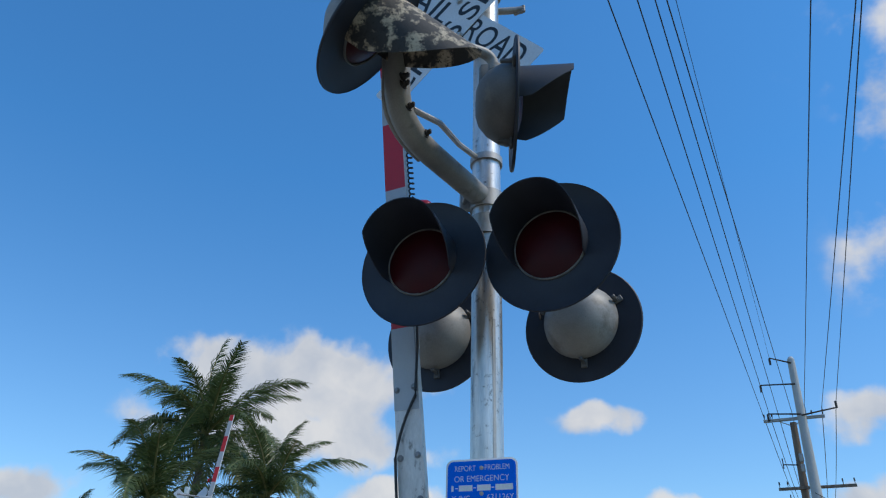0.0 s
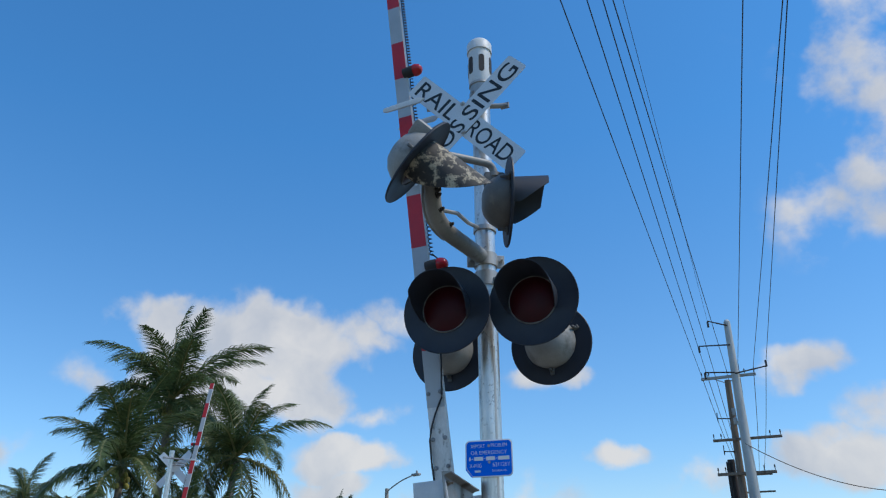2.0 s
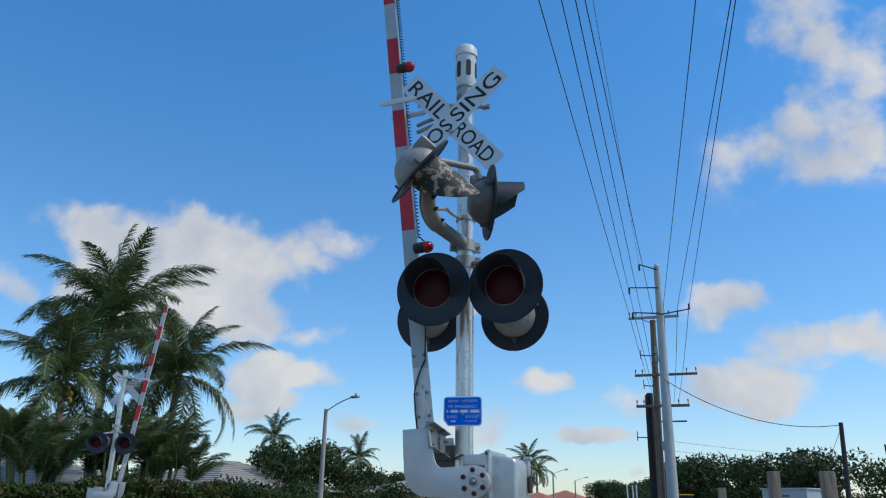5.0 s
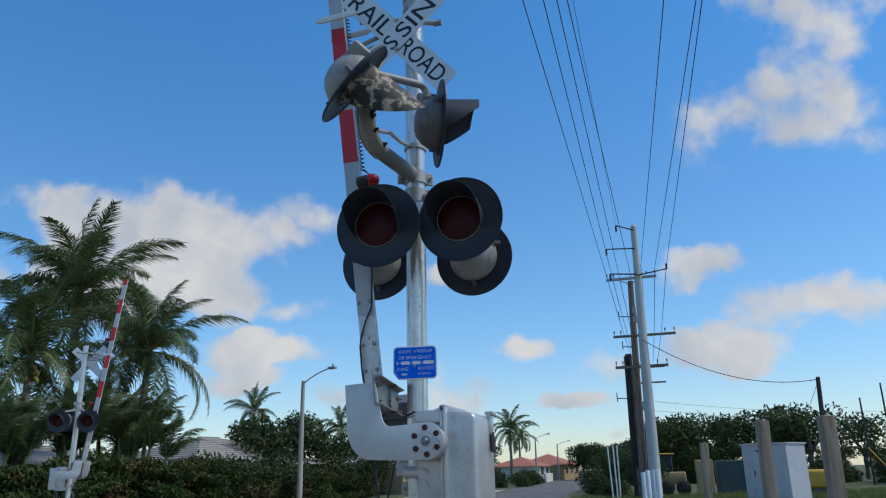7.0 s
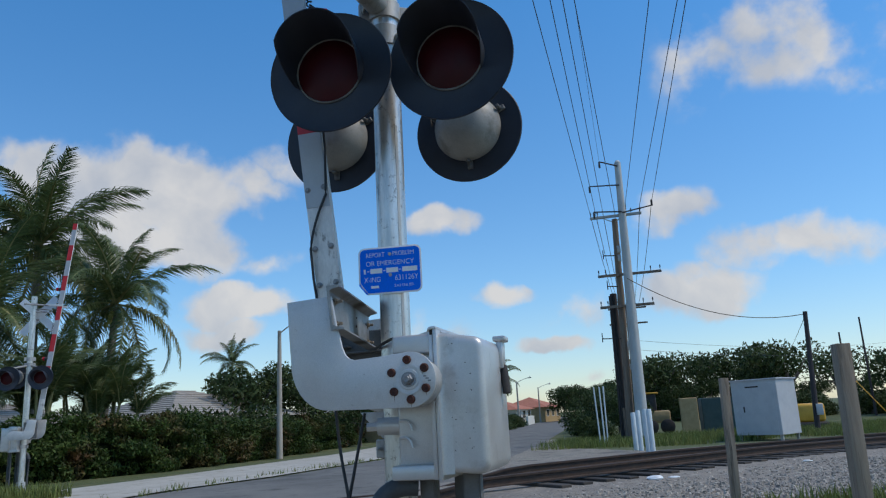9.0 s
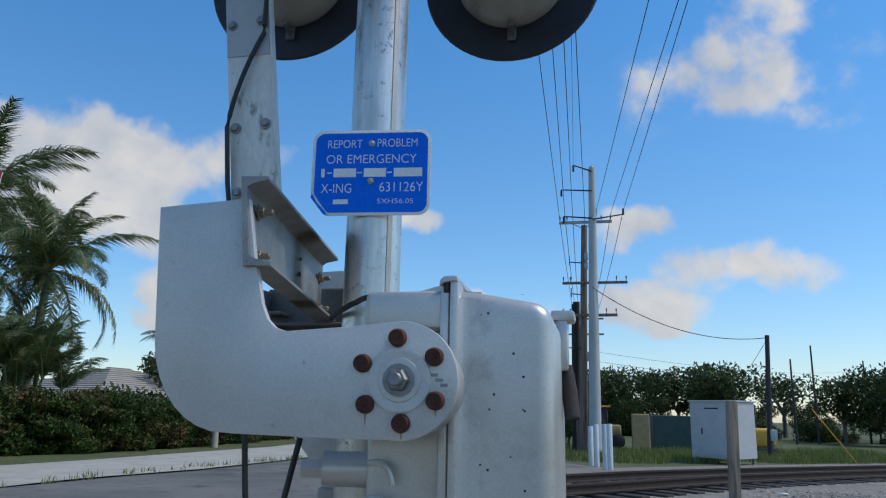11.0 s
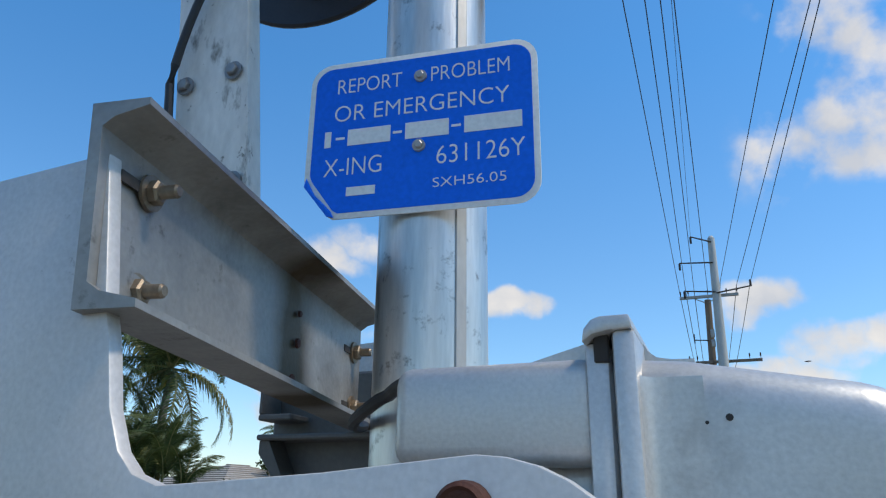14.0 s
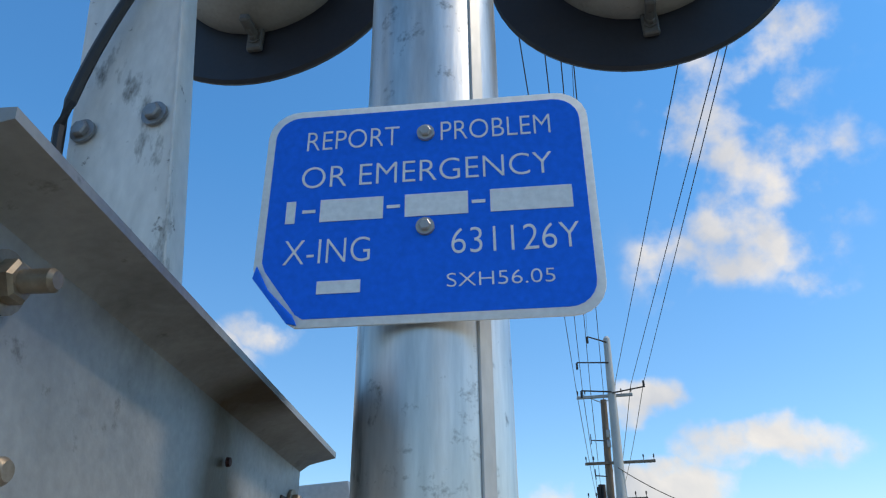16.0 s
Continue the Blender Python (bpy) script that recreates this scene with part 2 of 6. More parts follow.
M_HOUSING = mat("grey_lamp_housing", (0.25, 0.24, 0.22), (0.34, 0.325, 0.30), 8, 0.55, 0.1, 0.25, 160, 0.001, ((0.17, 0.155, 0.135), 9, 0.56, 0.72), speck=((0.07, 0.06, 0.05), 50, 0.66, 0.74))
# darker copy of the housing grey, with the turned lamp's shade painted in
M_SHADEDHOUSING = mat("shaded_lamp_housing", (0.13, 0.125, 0.115), (0.20, 0.19, 0.175), 8, 0.6, 0.1, 0.25, 160, 0.001, ((0.26, 0.24, 0.20), 7, 0.58, 0.74), speck=((0.05, 0.045, 0.04), 50, 0.66, 0.74))
# rear bracket, ribs and stand struts: shade put into the colour; also dark latches
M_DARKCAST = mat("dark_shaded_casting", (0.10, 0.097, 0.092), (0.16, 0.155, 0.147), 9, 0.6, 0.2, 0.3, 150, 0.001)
M_LENS = mat("dark_red_lens", (0.036, 0.0025, 0.004), (0.055, 0.003, 0.005), 10, 0.45, 0.0, 0.6, 260, 0.002, spec=0.2)
M_REDLAMP = mat("red_lamp_plastic", (0.42, 0.010, 0.014), (0.5, 0.015, 0.02), 10, 0.2, 0.0, 0.1, 90)
M_RUST = mat("rusty_bolt", (0.055, 0.018, 0.012), (0.11, 0.035, 0.02), 40, 0.8, 0.1, 0.6, 300, 0.002)
M_RUSTRUN = mat("rust_stained_paint", (0.27, 0.20, 0.16), (0.36, 0.29, 0.24), 60, 0.7, 0.0, 0.1, 200, 0.0005)
M_BRASS = mat("zinc_bolt", (0.19, 0.14, 0.095), (0.34, 0.28, 0.21), 60, 0.45, 0.6, 0.3, 300, 0.001)
M_STEEL = mat("plain_steel", (0.20, 0.20, 0.205), (0.32, 0.32, 0.325), 30, 0.48, 0.7, 0.15, 200, 0.001)
M_SIGNBLUE = mat("sign_blue", (0.001, 0.145, 0.74), (0.001, 0.155, 0.78), 3, 0.5, 0.0, 0.03, 200, 0.0004, rvar=0.05, spec=0.06)
M_SIGNWHITE = mat("sign_white", (0.72, 0.72, 0.71), (0.78, 0.78, 0.77), 5, 0.5, 0.0, 0.05, 200, 0.0004)
M_CROSSW = mat("crossbuck_white_sheet", (0.60, 0.63, 0.66), (0.68, 0.70, 0.72), 4, 0.45, 0.0, 0.1, 120, 0.001, ((0.40, 0.42, 0.44), 6, 0.66, 0.8))
M_INK = mat("black_ink", (0.012, 0.013, 0.016), None, 5, 0.5, 0.0, 0.0)
M_CABLE = mat("black_cable", (0.012, 0.012, 0.014), (0.02, 0.02, 0.022), 30, 0.5, 0.0, 0.2, 200, 0.001)
M_WHITEPL = mat("white_painted_casting", (0.60, 0.61, 0.60), (0.68, 0.68, 0.67), 6, 0.5, 0.0, 0.1, 120)
M_CONC = mat("spun_concrete", (0.42, 0.43, 0.42), (0.50, 0.51, 0.50), 2, 0.85, 0.0, 0.3, 40, 0.003, ((0.33, 0.34, 0.33), 1.5, 0.55, 0.75), stretch=(1, 1, 0.4))
M_TANCONC = mat("tan_weathered_concrete", (0.34, 0.30, 0.25), (0.44, 0.39, 0.33), 2, 0.9, 0.0, 0.3, 40, 0.003, ((0.24, 0.21, 0.17), 1.5, 0.55, 0.75), stretch=(1, 1, 0.4))
M_WOODPOLE = mat("weathered_pole_wood", (0.17, 0.12, 0.085), (0.26, 0.20, 0.15), 4, 0.9, 0.0, 0.6, 40, 0.006, ((0.08, 0.06, 0.05), 3, 0.5, 0.7), stretch=(5, 5, 0.3))
M_DARKPOLE = mat("dark_creosote_wood", (0.035, 0.028, 0.03), (0.06, 0.05, 0.05), 4, 0.85, 0.0, 0.6, 40, 0.006, stretch=(5, 5, 0.3))
M_FENCEPOST = mat("weathered_fence_timber", (0.22, 0.165, 0.12), (0.33, 0.26, 0.19), 6, 0.9, 0.0, 0.7, 60, 0.005, ((0.10, 0.075, 0.055), 5, 0.52, 0.66), stretch=(6, 6, 0.35))
M_TIE = mat("creosoted_sleeper", (0.03, 0.025, 0.021), (0.065, 0.053, 0.044), 5, 0.95, 0.0, 0.7, 50, 0.006, rand=0.3)
M_RAIL = mat("rusty_rail_steel", (0.034, 0.022, 0.017), (0.07, 0.042, 0.03), 8, 0.75, 0.2, 0.4, 90, 0.002)
M_ASPHALT = mat("worn_asphalt", (0.13, 0.121, 0.108), (0.20, 0.187, 0.166), 0.6, 0.92, 0.0, 0.5, 90, 0.004, ((0.08, 0.076, 0.07), 0.35, 0.53, 0.66), speck=((0.085, 0.08, 0.073), 2.2, 0.54, 0.68), spec=0.25)
M_LIME = mat("white_limerock_gravel", (0.36, 0.325, 0.27), (0.47, 0.43, 0.365), 1.2, 0.95, 0.0, 0.8, 45, 0.012, ((0.21, 0.19, 0.135), 2.5, 0.54, 0.72))
M_BALLAST = mat("grey_ballast_stone", (0.19, 0.16, 0.13), (0.31, 0.265, 0.215), 3.5, 0.95, 0.0, 1.0, 45, 0.02, ((0.12, 0.10, 0.08), 1.1, 0.54, 0.70), speck=((0.08, 0.067, 0.054), 22, 0.53, 0.66))
M_SHOULDER = mat("grey_brown_gravel", (0.19, 0.165, 0.13), (0.30, 0.26, 0.205), 2.0, 0.95, 0.0, 0.9, 40, 0.015, ((0.07, 0.064, 0.052), 1.3, 0.52, 0.68), speck=((0.04, 0.037, 0.032), 16, 0.54, 0.66))
M_BEZEL = mat("dull_lens_ring", (0.10, 0.098, 0.092), (0.22, 0.215, 0.20), 20, 0.6, 0.2, 0.3, 200, 0.001)
M_STONE = mat("ballast_piece", (0.22, 0.188, 0.155), (0.40, 0.345, 0.285), 9, 0.9, 0.0, 0.5, 60, 0.004, island=0.45)
M_GRASS = mat("grass_ground", (0.062, 0.080, 0.020), (0.105, 0.112, 0.034), 0.5, 0.95, 0.0, 0.9, 25, 0.03, ((0.19, 0.155, 0.085), 0.9, 0.53, 0.70), speck=((0.035, 0.05, 0.014), 7, 0.52, 0.66))
M_BLADE = mat("grass_blade", (0.10, 0.145, 0.026), (0.20, 0.205, 0.055), 2, 0.7, 0.0, 0.0, island=0.4, trans=0.25)
M_PALM = mat("palm_leaflet", (0.062, 0.098, 0.034), (0.125, 0.155, 0.055), 0.8, 0.45, 0.0, 0.0, island=0.35, trans=0.35, spec=0.35)
M_PALMDRY = mat("yellowed_palm_leaflet", (0.22, 0.20, 0.05), (0.16, 0.15, 0.05), 1.0, 0.5, 0.0, 0.0, island=0.3, trans=0.3)
M_RACHIS = mat("palm_leaf_stalk", (0.20, 0.20, 0.07), (0.28, 0.24, 0.10), 2, 0.6, 0.0, 0.0)
M_TRUNK = mat("palm_trunk_bark", (0.17, 0.14, 0.11), (0.26, 0.22, 0.18), 5, 0.95, 0.0, 0.8, 20, 0.02, stretch=(1, 1, 6))
M_COCO = mat("green_yellow_coconut", (0.32, 0.26, 0.05), (0.24, 0.24, 0.06), 3, 0.5, 0.0, 0.1, rand=0.3)
M_HEDGE = mat("hedge_leaf", (0.030, 0.056, 0.014), (0.062, 0.088, 0.022), 0.7, 0.5, 0.0, 0.0, stain=((0.12, 0.058, 0.03), 0.42, 0.50, 0.66), island=0.6, trans=0.2, spec=0.12)
# near-black filler: the shade deep in the hedge is put into its colour
M_HEDGECORE = mat("hedge_inner_shade", (0.006, 0.010, 0.004), (0.010, 0.014, 0.006), 3, 0.98, 0.0, 0.6, 12, 0.05, spec=0.0)
M_TREELEAF = mat("tree_leaf", (0.032, 0.054, 0.018), (0.078, 0.098, 0.034), 0.25, 0.6, 0.0, 0.0, island=0.5, trans=0.25, spec=0.15)
M_BARK = mat("tree_bark", (0.12, 0.10, 0.08), (0.18, 0.15, 0.12), 5, 0.95, 0.0, 0.6, 30, 0.01)
M_ROOFGREY = mat("grey_concrete_roof_tile", (0.27, 0.245, 0.22), (0.36, 0.33, 0.295), 3, 0.85, 0.0, 0.3, 40, 0.004, rand=0.15)
M_ROOFRED = mat("terracotta_roof_tile", (0.36, 0.12, 0.07), (0.46, 0.18, 0.11), 3, 0.85, 0.0, 0.4, 30, 0.004)
M_STUCCO = mat("pale_stucco", (0.62, 0.58, 0.50), (0.70, 0.66, 0.58), 3, 0.9, 0.0, 0.3, 60, 0.003)
M_GLASS = mat("dark_window_glass", (0.02, 0.025, 0.03), None, 3, 0.08, 0.0, 0.0)
M_CABINET = mat("grey_cabinet_paint", (0.42, 0.43, 0.45), (0.50, 0.51, 0.52), 3, 0.5, 0.15, 0.1, 120, 0.001, ((0.40, 0.41, 0.43), 3, 0.6, 0.8))
M_PVC = mat("pale_pvc_bollard", (0.52, 0.57, 0.58), (0.60, 0.65, 0.66), 4, 0.5, 0.0, 0.1)
M_YELLOW = mat("yellow_machine_paint", (0.60, 0.30, 0.03), (0.70, 0.38, 0.05), 4, 0.5, 0.0, 0.1)
M_TAN = mat("tan_plywood", (0.36, 0.24, 0.11), (0.46, 0.32, 0.16), 4, 0.8, 0.0, 0.2)
M_GREENBIN = mat("dark_green_container", (0.03, 0.06, 0.055), (0.05, 0.085, 0.08), 3, 0.6, 0.0, 0.1)
M_DARKIRON = mat("dark_machine_iron", (0.03, 0.028, 0.027), (0.06, 0.05, 0.045), 5, 0.8, 0.1, 0.3)
M_YLINE = mat("faded_yellow_line", (0.30, 0.24, 0.10), (0.20, 0.18, 0.12), 5, 0.9, 0.0, 0.3)


# ---- mesh helpers ----
def thing(name, label, category, loc=(0, 0, 0), group="", kind=""):
    e = new(name)
    e.empty_display_size = 0.2
    e.matrix_basis = Matrix.Translation(loc)
    return tagged(e, label, category, group, kind)


def smooth(me, angle=35):
    for p in me.polygons:
        p.use_smooth = True
    me.set_sharp_from_angle(angle=radians(angle))


def part(name, bm, material, parent=None, label="", flat=False, angle=35):
    """Links a bmesh, modelled in world places, as one mesh object under a thing or a part."""
    me = bpy.data.meshes.new(name)
    bmesh.ops.recalc_face_normals(bm, faces=bm.faces[:])
    bm.to_mesh(me)
    bm.free()
    me.materials.append(material)
    if not flat:
        smooth(me, angle)
    ob = new(name, me)
    if parent is not None:
        ob.parent = parent
        if parent.parent is None and parent.type == "EMPTY":
            ob.matrix_parent_inverse = parent.matrix_basis.inverted()
    if label:
        tagged(ob, label)
    return ob


def shared(name, me, parent, m, label=""):
    """An object of its own on a mesh that it shares."""
    ob = new(name, me)
    ob.parent = parent
    if parent is not None and parent.parent is None and parent.type == "EMPTY":
        ob.matrix_parent_inverse = parent.matrix_basis.inverted()
    ob.matrix_basis = m
    if label:
        tagged(ob, label)
    return ob


def mesh_of(name, bm, material, flat=False, angle=35):
    me = bpy.data.meshes.new(name)
    bmesh.ops.recalc_face_normals(bm, faces=bm.faces[:])
    bm.to_mesh(me)
    bm.free()
    me.materials.append(material)
    if not flat:
        smooth(me, angle)
    return me


def axis_frame(d, up=(0, 0, 1)):
    """A rotation whose z runs along d and whose y is as near to up as can be."""
    z = Vector(d).normalized()
    y = Vector(up) - Vector(up).dot(z) * z
    if y.length < 1e-4:
        y = Vector((0, 1, 0)) - Vector((0, 1, 0)).dot(z) * z
    y.normalize()
    x = y.cross(z)
    return Matrix((x, y, z)).transposed().to_4x4()


def add_box(bm, size, m=Matrix(), bevel=0.0, seg=2):
    g = bmesh.ops.create_cube(bm, size=1.0, matrix=m @ Matrix.Diagonal((*size, 1)))
    if bevel:
        edges = {e for v in g["verts"] for e in v.link_edges}
        bmesh.ops.bevel(bm, geom=list(edges), offset=bevel, segments=seg, profile=0.5, affect="EDGES")
    return bm


def boxbm(lo, hi, bevel=0.0, seg=2):
    bm = bmesh.new()
    c = [(a + b) / 2 for a, b in zip(lo, hi)]
    return add_box(bm, [b - a for a, b in zip(lo, hi)], Matrix.Translation(c), bevel, seg)


def lathe(bm, profile, m=Matrix(), seg=32, a0=0.0, a1=360.0):
    """Turns (radius, height) pairs about z."""
    full = abs(a1 - a0) >= 359.9
    n = seg if full else seg + 1
    rings = []
    for r, h in profile:
        if r < 1e-6:
            rings.append([bm.verts.new(m @ Vector((0, 0, h)))] * n)
        else:
            rings.append([bm.verts.new(m @ Vector((r * math.cos(radians(a0 + (a1 - a0) * i / seg)), r * math.sin(radians(a0 + (a1 - a0) * i / seg)), h))) for i in range(n)])
    for p, q in zip(rings, rings[1:]):
        for i in range(seg):
            j = (i + 1) % n
            vs = []
            for v in (p[i], p[j], q[j], q[i]):
                if v not in vs:
                    vs.append(v)
            if len(vs) > 2:
                try:
                    bm.faces.new(vs)
                except ValueError:
                    pass
    return bm


def rod(bm, a, b, r, r2=None, seg=16, caps=True):
    a, b = Vector(a), Vector(b)
    m = Matrix.Translation(a) @ axis_frame(b - a)
    h = (b - a).length
    r2 = r if r2 is None else r2
    prof = [(r, 0), (r2, h)]
    if caps:
        prof = [(0, 0)] + prof + [(0, h)]
    return lathe(bm, prof, m, seg)


def tube(bm, pts, r, seg=12, ring_up=(0, 0, 1)):
    """A tube of radius r (a number, or one for each point) along points."""
    pts = [Vector(p) for p in pts]
    rad = r if isinstance(r, (list, tuple)) else [r] * len(pts)
    rings = []
    for i, p in enumerate(pts):
        d = pts[min(i + 1, len(pts) - 1)] - pts[max(i - 1, 0)]
        f = axis_frame(d, ring_up)
        rings.append([bm.verts.new(p + f.to_3x3() @ Vector((rad[i] * math.cos(2 * math.pi * k / seg), rad[i] * math.sin(2 * math.pi * k / seg), 0))) for k in range(seg)])
    for p, q in zip(rings, rings[1:]):
        for k in range(seg):
            bm.faces.new((p[k], p[(k + 1) % seg], q[(k + 1) % seg], q[k]))
    bm.faces.new(rings[0][::-1]); bm.faces.new(rings[-1])
    return bm


def slab(outline, y0, y1, bevel=0.0, m=Matrix()):
    """A plate from an outline in x and z, between two y."""
    bm = bmesh.new()
    a = [bm.verts.new(m @ Vector((x, y0, z))) for x, z in outline]
    f = bm.faces.new(a)
    g = bmesh.ops.extrude_face_region(bm, geom=[f])
    vs = [v for v in g["geom"] if isinstance(v, bmesh.types.BMVert)]
    d = (m.to_3x3() @ Vector((0, y1 - y0, 0)))
    bmesh.ops.translate(bm, vec=d, verts=vs)
    if bevel:
        edges = [e for e in bm.edges if len(e.link_faces) == 2 and e.calc_face_angle(0) > 1.2]
        bmesh.ops.bevel(bm, geom=edges, offset=bevel, segments=2, profile=0.5, affect="EDGES")
    return bm


def bezier(p0, p1, p2, n=12):
    p0, p1, p2 = Vector(p0), Vector(p1), Vector(p2)
    return [p0.lerp(p1, t).lerp(p1.lerp(p2, t), t) for t in [i / n for i in range(n + 1)]]


def hexbolt(bm, at, d, r, length=0.012, shank=0.0, washer=True):
    m = Matrix.Translation(at) @ axis_frame(d)
    if washer:
        lathe(bm, [(r * 1.45, 0), (r * 1.45, 0.003), (0, 0.003)], m, 20)
    lathe(bm, [(r, 0.003), (r, length * 0.85), (r * 0.8, length), (0, length)], m, 6)
    if shank:
        lathe(bm, [(r * 0.55, length), (r * 0.55, length + shank), (r * 0.4, length + shank + 0.002), (0, length + shank + 0.002)], m, 14)
    return bm


def letters(word, width, height, m, name, material, parent, depth=0.0008, label="", thin=0.0):
    """A word as a mesh in the x, y plane of m, fitted to a width and a height, its middle at m."""
    cu = bpy.data.curves.new(name, "FONT")
    cu.body, cu.extrude, cu.resolution_u, cu.offset = word, 0.01, 6, thin
    tmp = new("text_source", cu)
    bpy.context.view_layer.update()
    me = bpy.data.meshes.new_from_object(tmp.evaluated_get(bpy.context.evaluated_depsgraph_get()))
    bpy.data.objects.remove(tmp)
    co = np.empty(len(me.vertices) * 3)
    me.vertices.foreach_get("co", co)
    co = co.reshape(-1, 3)
    lo, hi = co.min(0), co.max(0)
    co = (co - (lo + hi) / 2) / (hi - lo) * np.array((width, height, depth))
    me.vertices.foreach_set("co", co.ravel())
    me.transform(m)
    me.materials.clear()
    me.materials.append(material)
    ob = new(name, me)
    ob.parent = parent
    if parent.parent is None and parent.type == "EMPTY":
        ob.matrix_parent_inverse = parent.matrix_basis.inverted()
    if label:
        tagged(ob, label)
    return ob


# ---- ground, road, track ----
def height(x, y):
    d = math.hypot(x - 0.14, y - 4)
    return 0.4 - 0.3 * min(max((d - 14) / 20, 0), 1)


def structure(name, bm, material, label, category, flat=False):
    return tagged(part(name, bm, material, None, "", flat), label, category, "", "structure")


def strip(left, right, lift, n=60, across=6):
    """A sheet between two edge lines, draped on the ground."""
    def at(line, t):
        s = t * (len(line) - 1)
        i = min(int(s), len(line) - 2)
        return Vector(line[i]).lerp(Vector(line[i + 1]), s - i)
    bm = bmesh.new()
    rows = []
    for i in range(n + 1):
        a, b = at(left, i / n), at(right, i / n)
        row = []
        for k in range(across + 1):
            p = a.lerp(b, k / across)
            row.append(bm.verts.new((p.x, p.y, height(p.x, p.y) + lift)))
        rows.append(row)
    for p, q in zip(rows, rows[1:]):
        for k in range(across):
            bm.faces.new((p[k], p[k + 1], q[k + 1], q[k]))
    return bm


def make_ground():
    bm = bmesh.new()
    axis = [-3000, -1200, -500, -220, -120] + [-80 + 4 * i for i in range(46)] + [160, 260, 500, 1200, 3000]
    vs = [[bm.verts.new((x, y, height(x, y))) for x in axis] for y in axis]
    for j in range(len(axis) - 1):
        for i in range(len(axis) - 1):
            bm.faces.new((vs[j][i], vs[j][i + 1], vs[j + 1][i + 1], vs[j + 1][i]))
    structure("ground", bm, M_GRASS, "rough green grass verge and field with dry patches", "ground")


make_ground()
ROAD_L = [(-10.5, -60), (-9.2, 3), (-8.8, 11.9), (-8.5, 14.5), (-8.0, 18.0), (-8.3, 24.1), (-10.2, 45.0), (-13.1, 67), (-18.6, 129), (-28.3, 238)]
ROAD_R = [(-2.0, -60), (-2.2, 3), (-2.5, 11.0), (-2.7, 14.0), (-2.9, 17.5), (-3.5, 25.0), (-5.0, 43.0), (-7.0, 68), (-13.0, 129), (-22, 238)]
WALK_L = [(-15, -20), (-13.6, 10), (-12.8, 16.0), (-12.9, 20.6), (-13.7, 28.6), (-14.8, 40.3), (-17.2, 62.0)]
WALK_R = [(-9.6, -20), (-8.85, 9), (-8.65, 14.5), (-8.2, 18.0), (-8.45, 24.1), (-10.0, 40.0), (-12.6, 62.0)]
structure("road", strip(ROAD_L, ROAD_R, 0.012, 120, 6), M_ASPHALT, "worn grey asphalt road running over the railway", "road")
structure("pavement", strip(WALK_L, WALK_R, 0.03, 80, 6), M_LIME, "white crushed limestone shoulder beside the road", "pavement")
structure("yellow_line", strip([(-5.5, 4), (-5.55, 9.5)], [(-5.4, 4), (-5.45, 9.5)], 0.018, 12, 1), M_YLINE, "faded yellow centre line on asphalt", "road marking")

structure("gravel_verge", strip([(-2.75, 14.2), (-2.95, 17.5), (-3.55, 25.0), (-5.05, 43.0)], [(-1.0, 15.2), (0.6, 18.0), (0.9, 24.0), (-2.4, 30.0), (-4.6, 43.0)], 0.009, 50, 8), M_SHOULDER, "sandy grey gravel along the road edge", "gravel")
GRAVEL_L = [(-1.9, -14), (-2.1, 3), (-2.3, 8), (-2.35, 10.2)]
GRAVEL_R = [(6.5, -14), (2.6, 3), (1.9, 8), (1.0, 11.6)]
structure("gravel_shoulder", strip(GRAVEL_L, GRAVEL_R, 0.008, 40, 10), M_SHOULDER, "grey-brown gravel ground round the signal", "gravel")

TRACK = [(-30, -10.5), (-14, 3.0), (-8.2, 7.9), (-5.0, 10.6), (-3.2, 12.0), (-1.77, 13.3), (-0.4, 14.9), (1.8, 17.6), (3.7, 19.9), (6.6, 23.2), (14, 31.4), (34, 53), (70, 92)]


def track_at(s):
    i = min(int(s), len(TRACK) - 2)
    k = max(i - 1, 0), i, i + 1, min(i + 2, len(TRACK) - 1)
    p = [Vector((*TRACK[j], 0)) for j in k]
    t = s - i
    return 0.5 * (2 * p[1] + (p[2] - p[0]) * t + (2 * p[0] - 5 * p[1] + 4 * p[2] - p[3]) * t * t + (3 * p[1] - p[0] - 3 * p[2] + p[3]) * t ** 3)


def track_points(step):
    """Points along the track's middle at even steps, with the direction."""
    fine = [track_at(s * 0.02) for s in range(int((len(TRACK) - 1) / 0.02) + 1)]
    out, acc = [], 0.0
    for a, b in zip(fine, fine[1:]):
        acc += (b - a).length
        if acc >= step:
            acc -= step
            out.append((b, (b - a).normalized()))
    return out


RAIL_TOP = 0.27


def rail_top(x):
    """Height of the rail head over the ground: sunk to the asphalt where the road crosses."""
    return 0.035 + (RAIL_TOP - 0.035) * min(max((x + 2.7) / 1.2, 0), 1) if x > -5 else 0.035 + (RAIL_TOP - 0.035) * min(max((-8.6 - x) / 1.2, 0), 1)


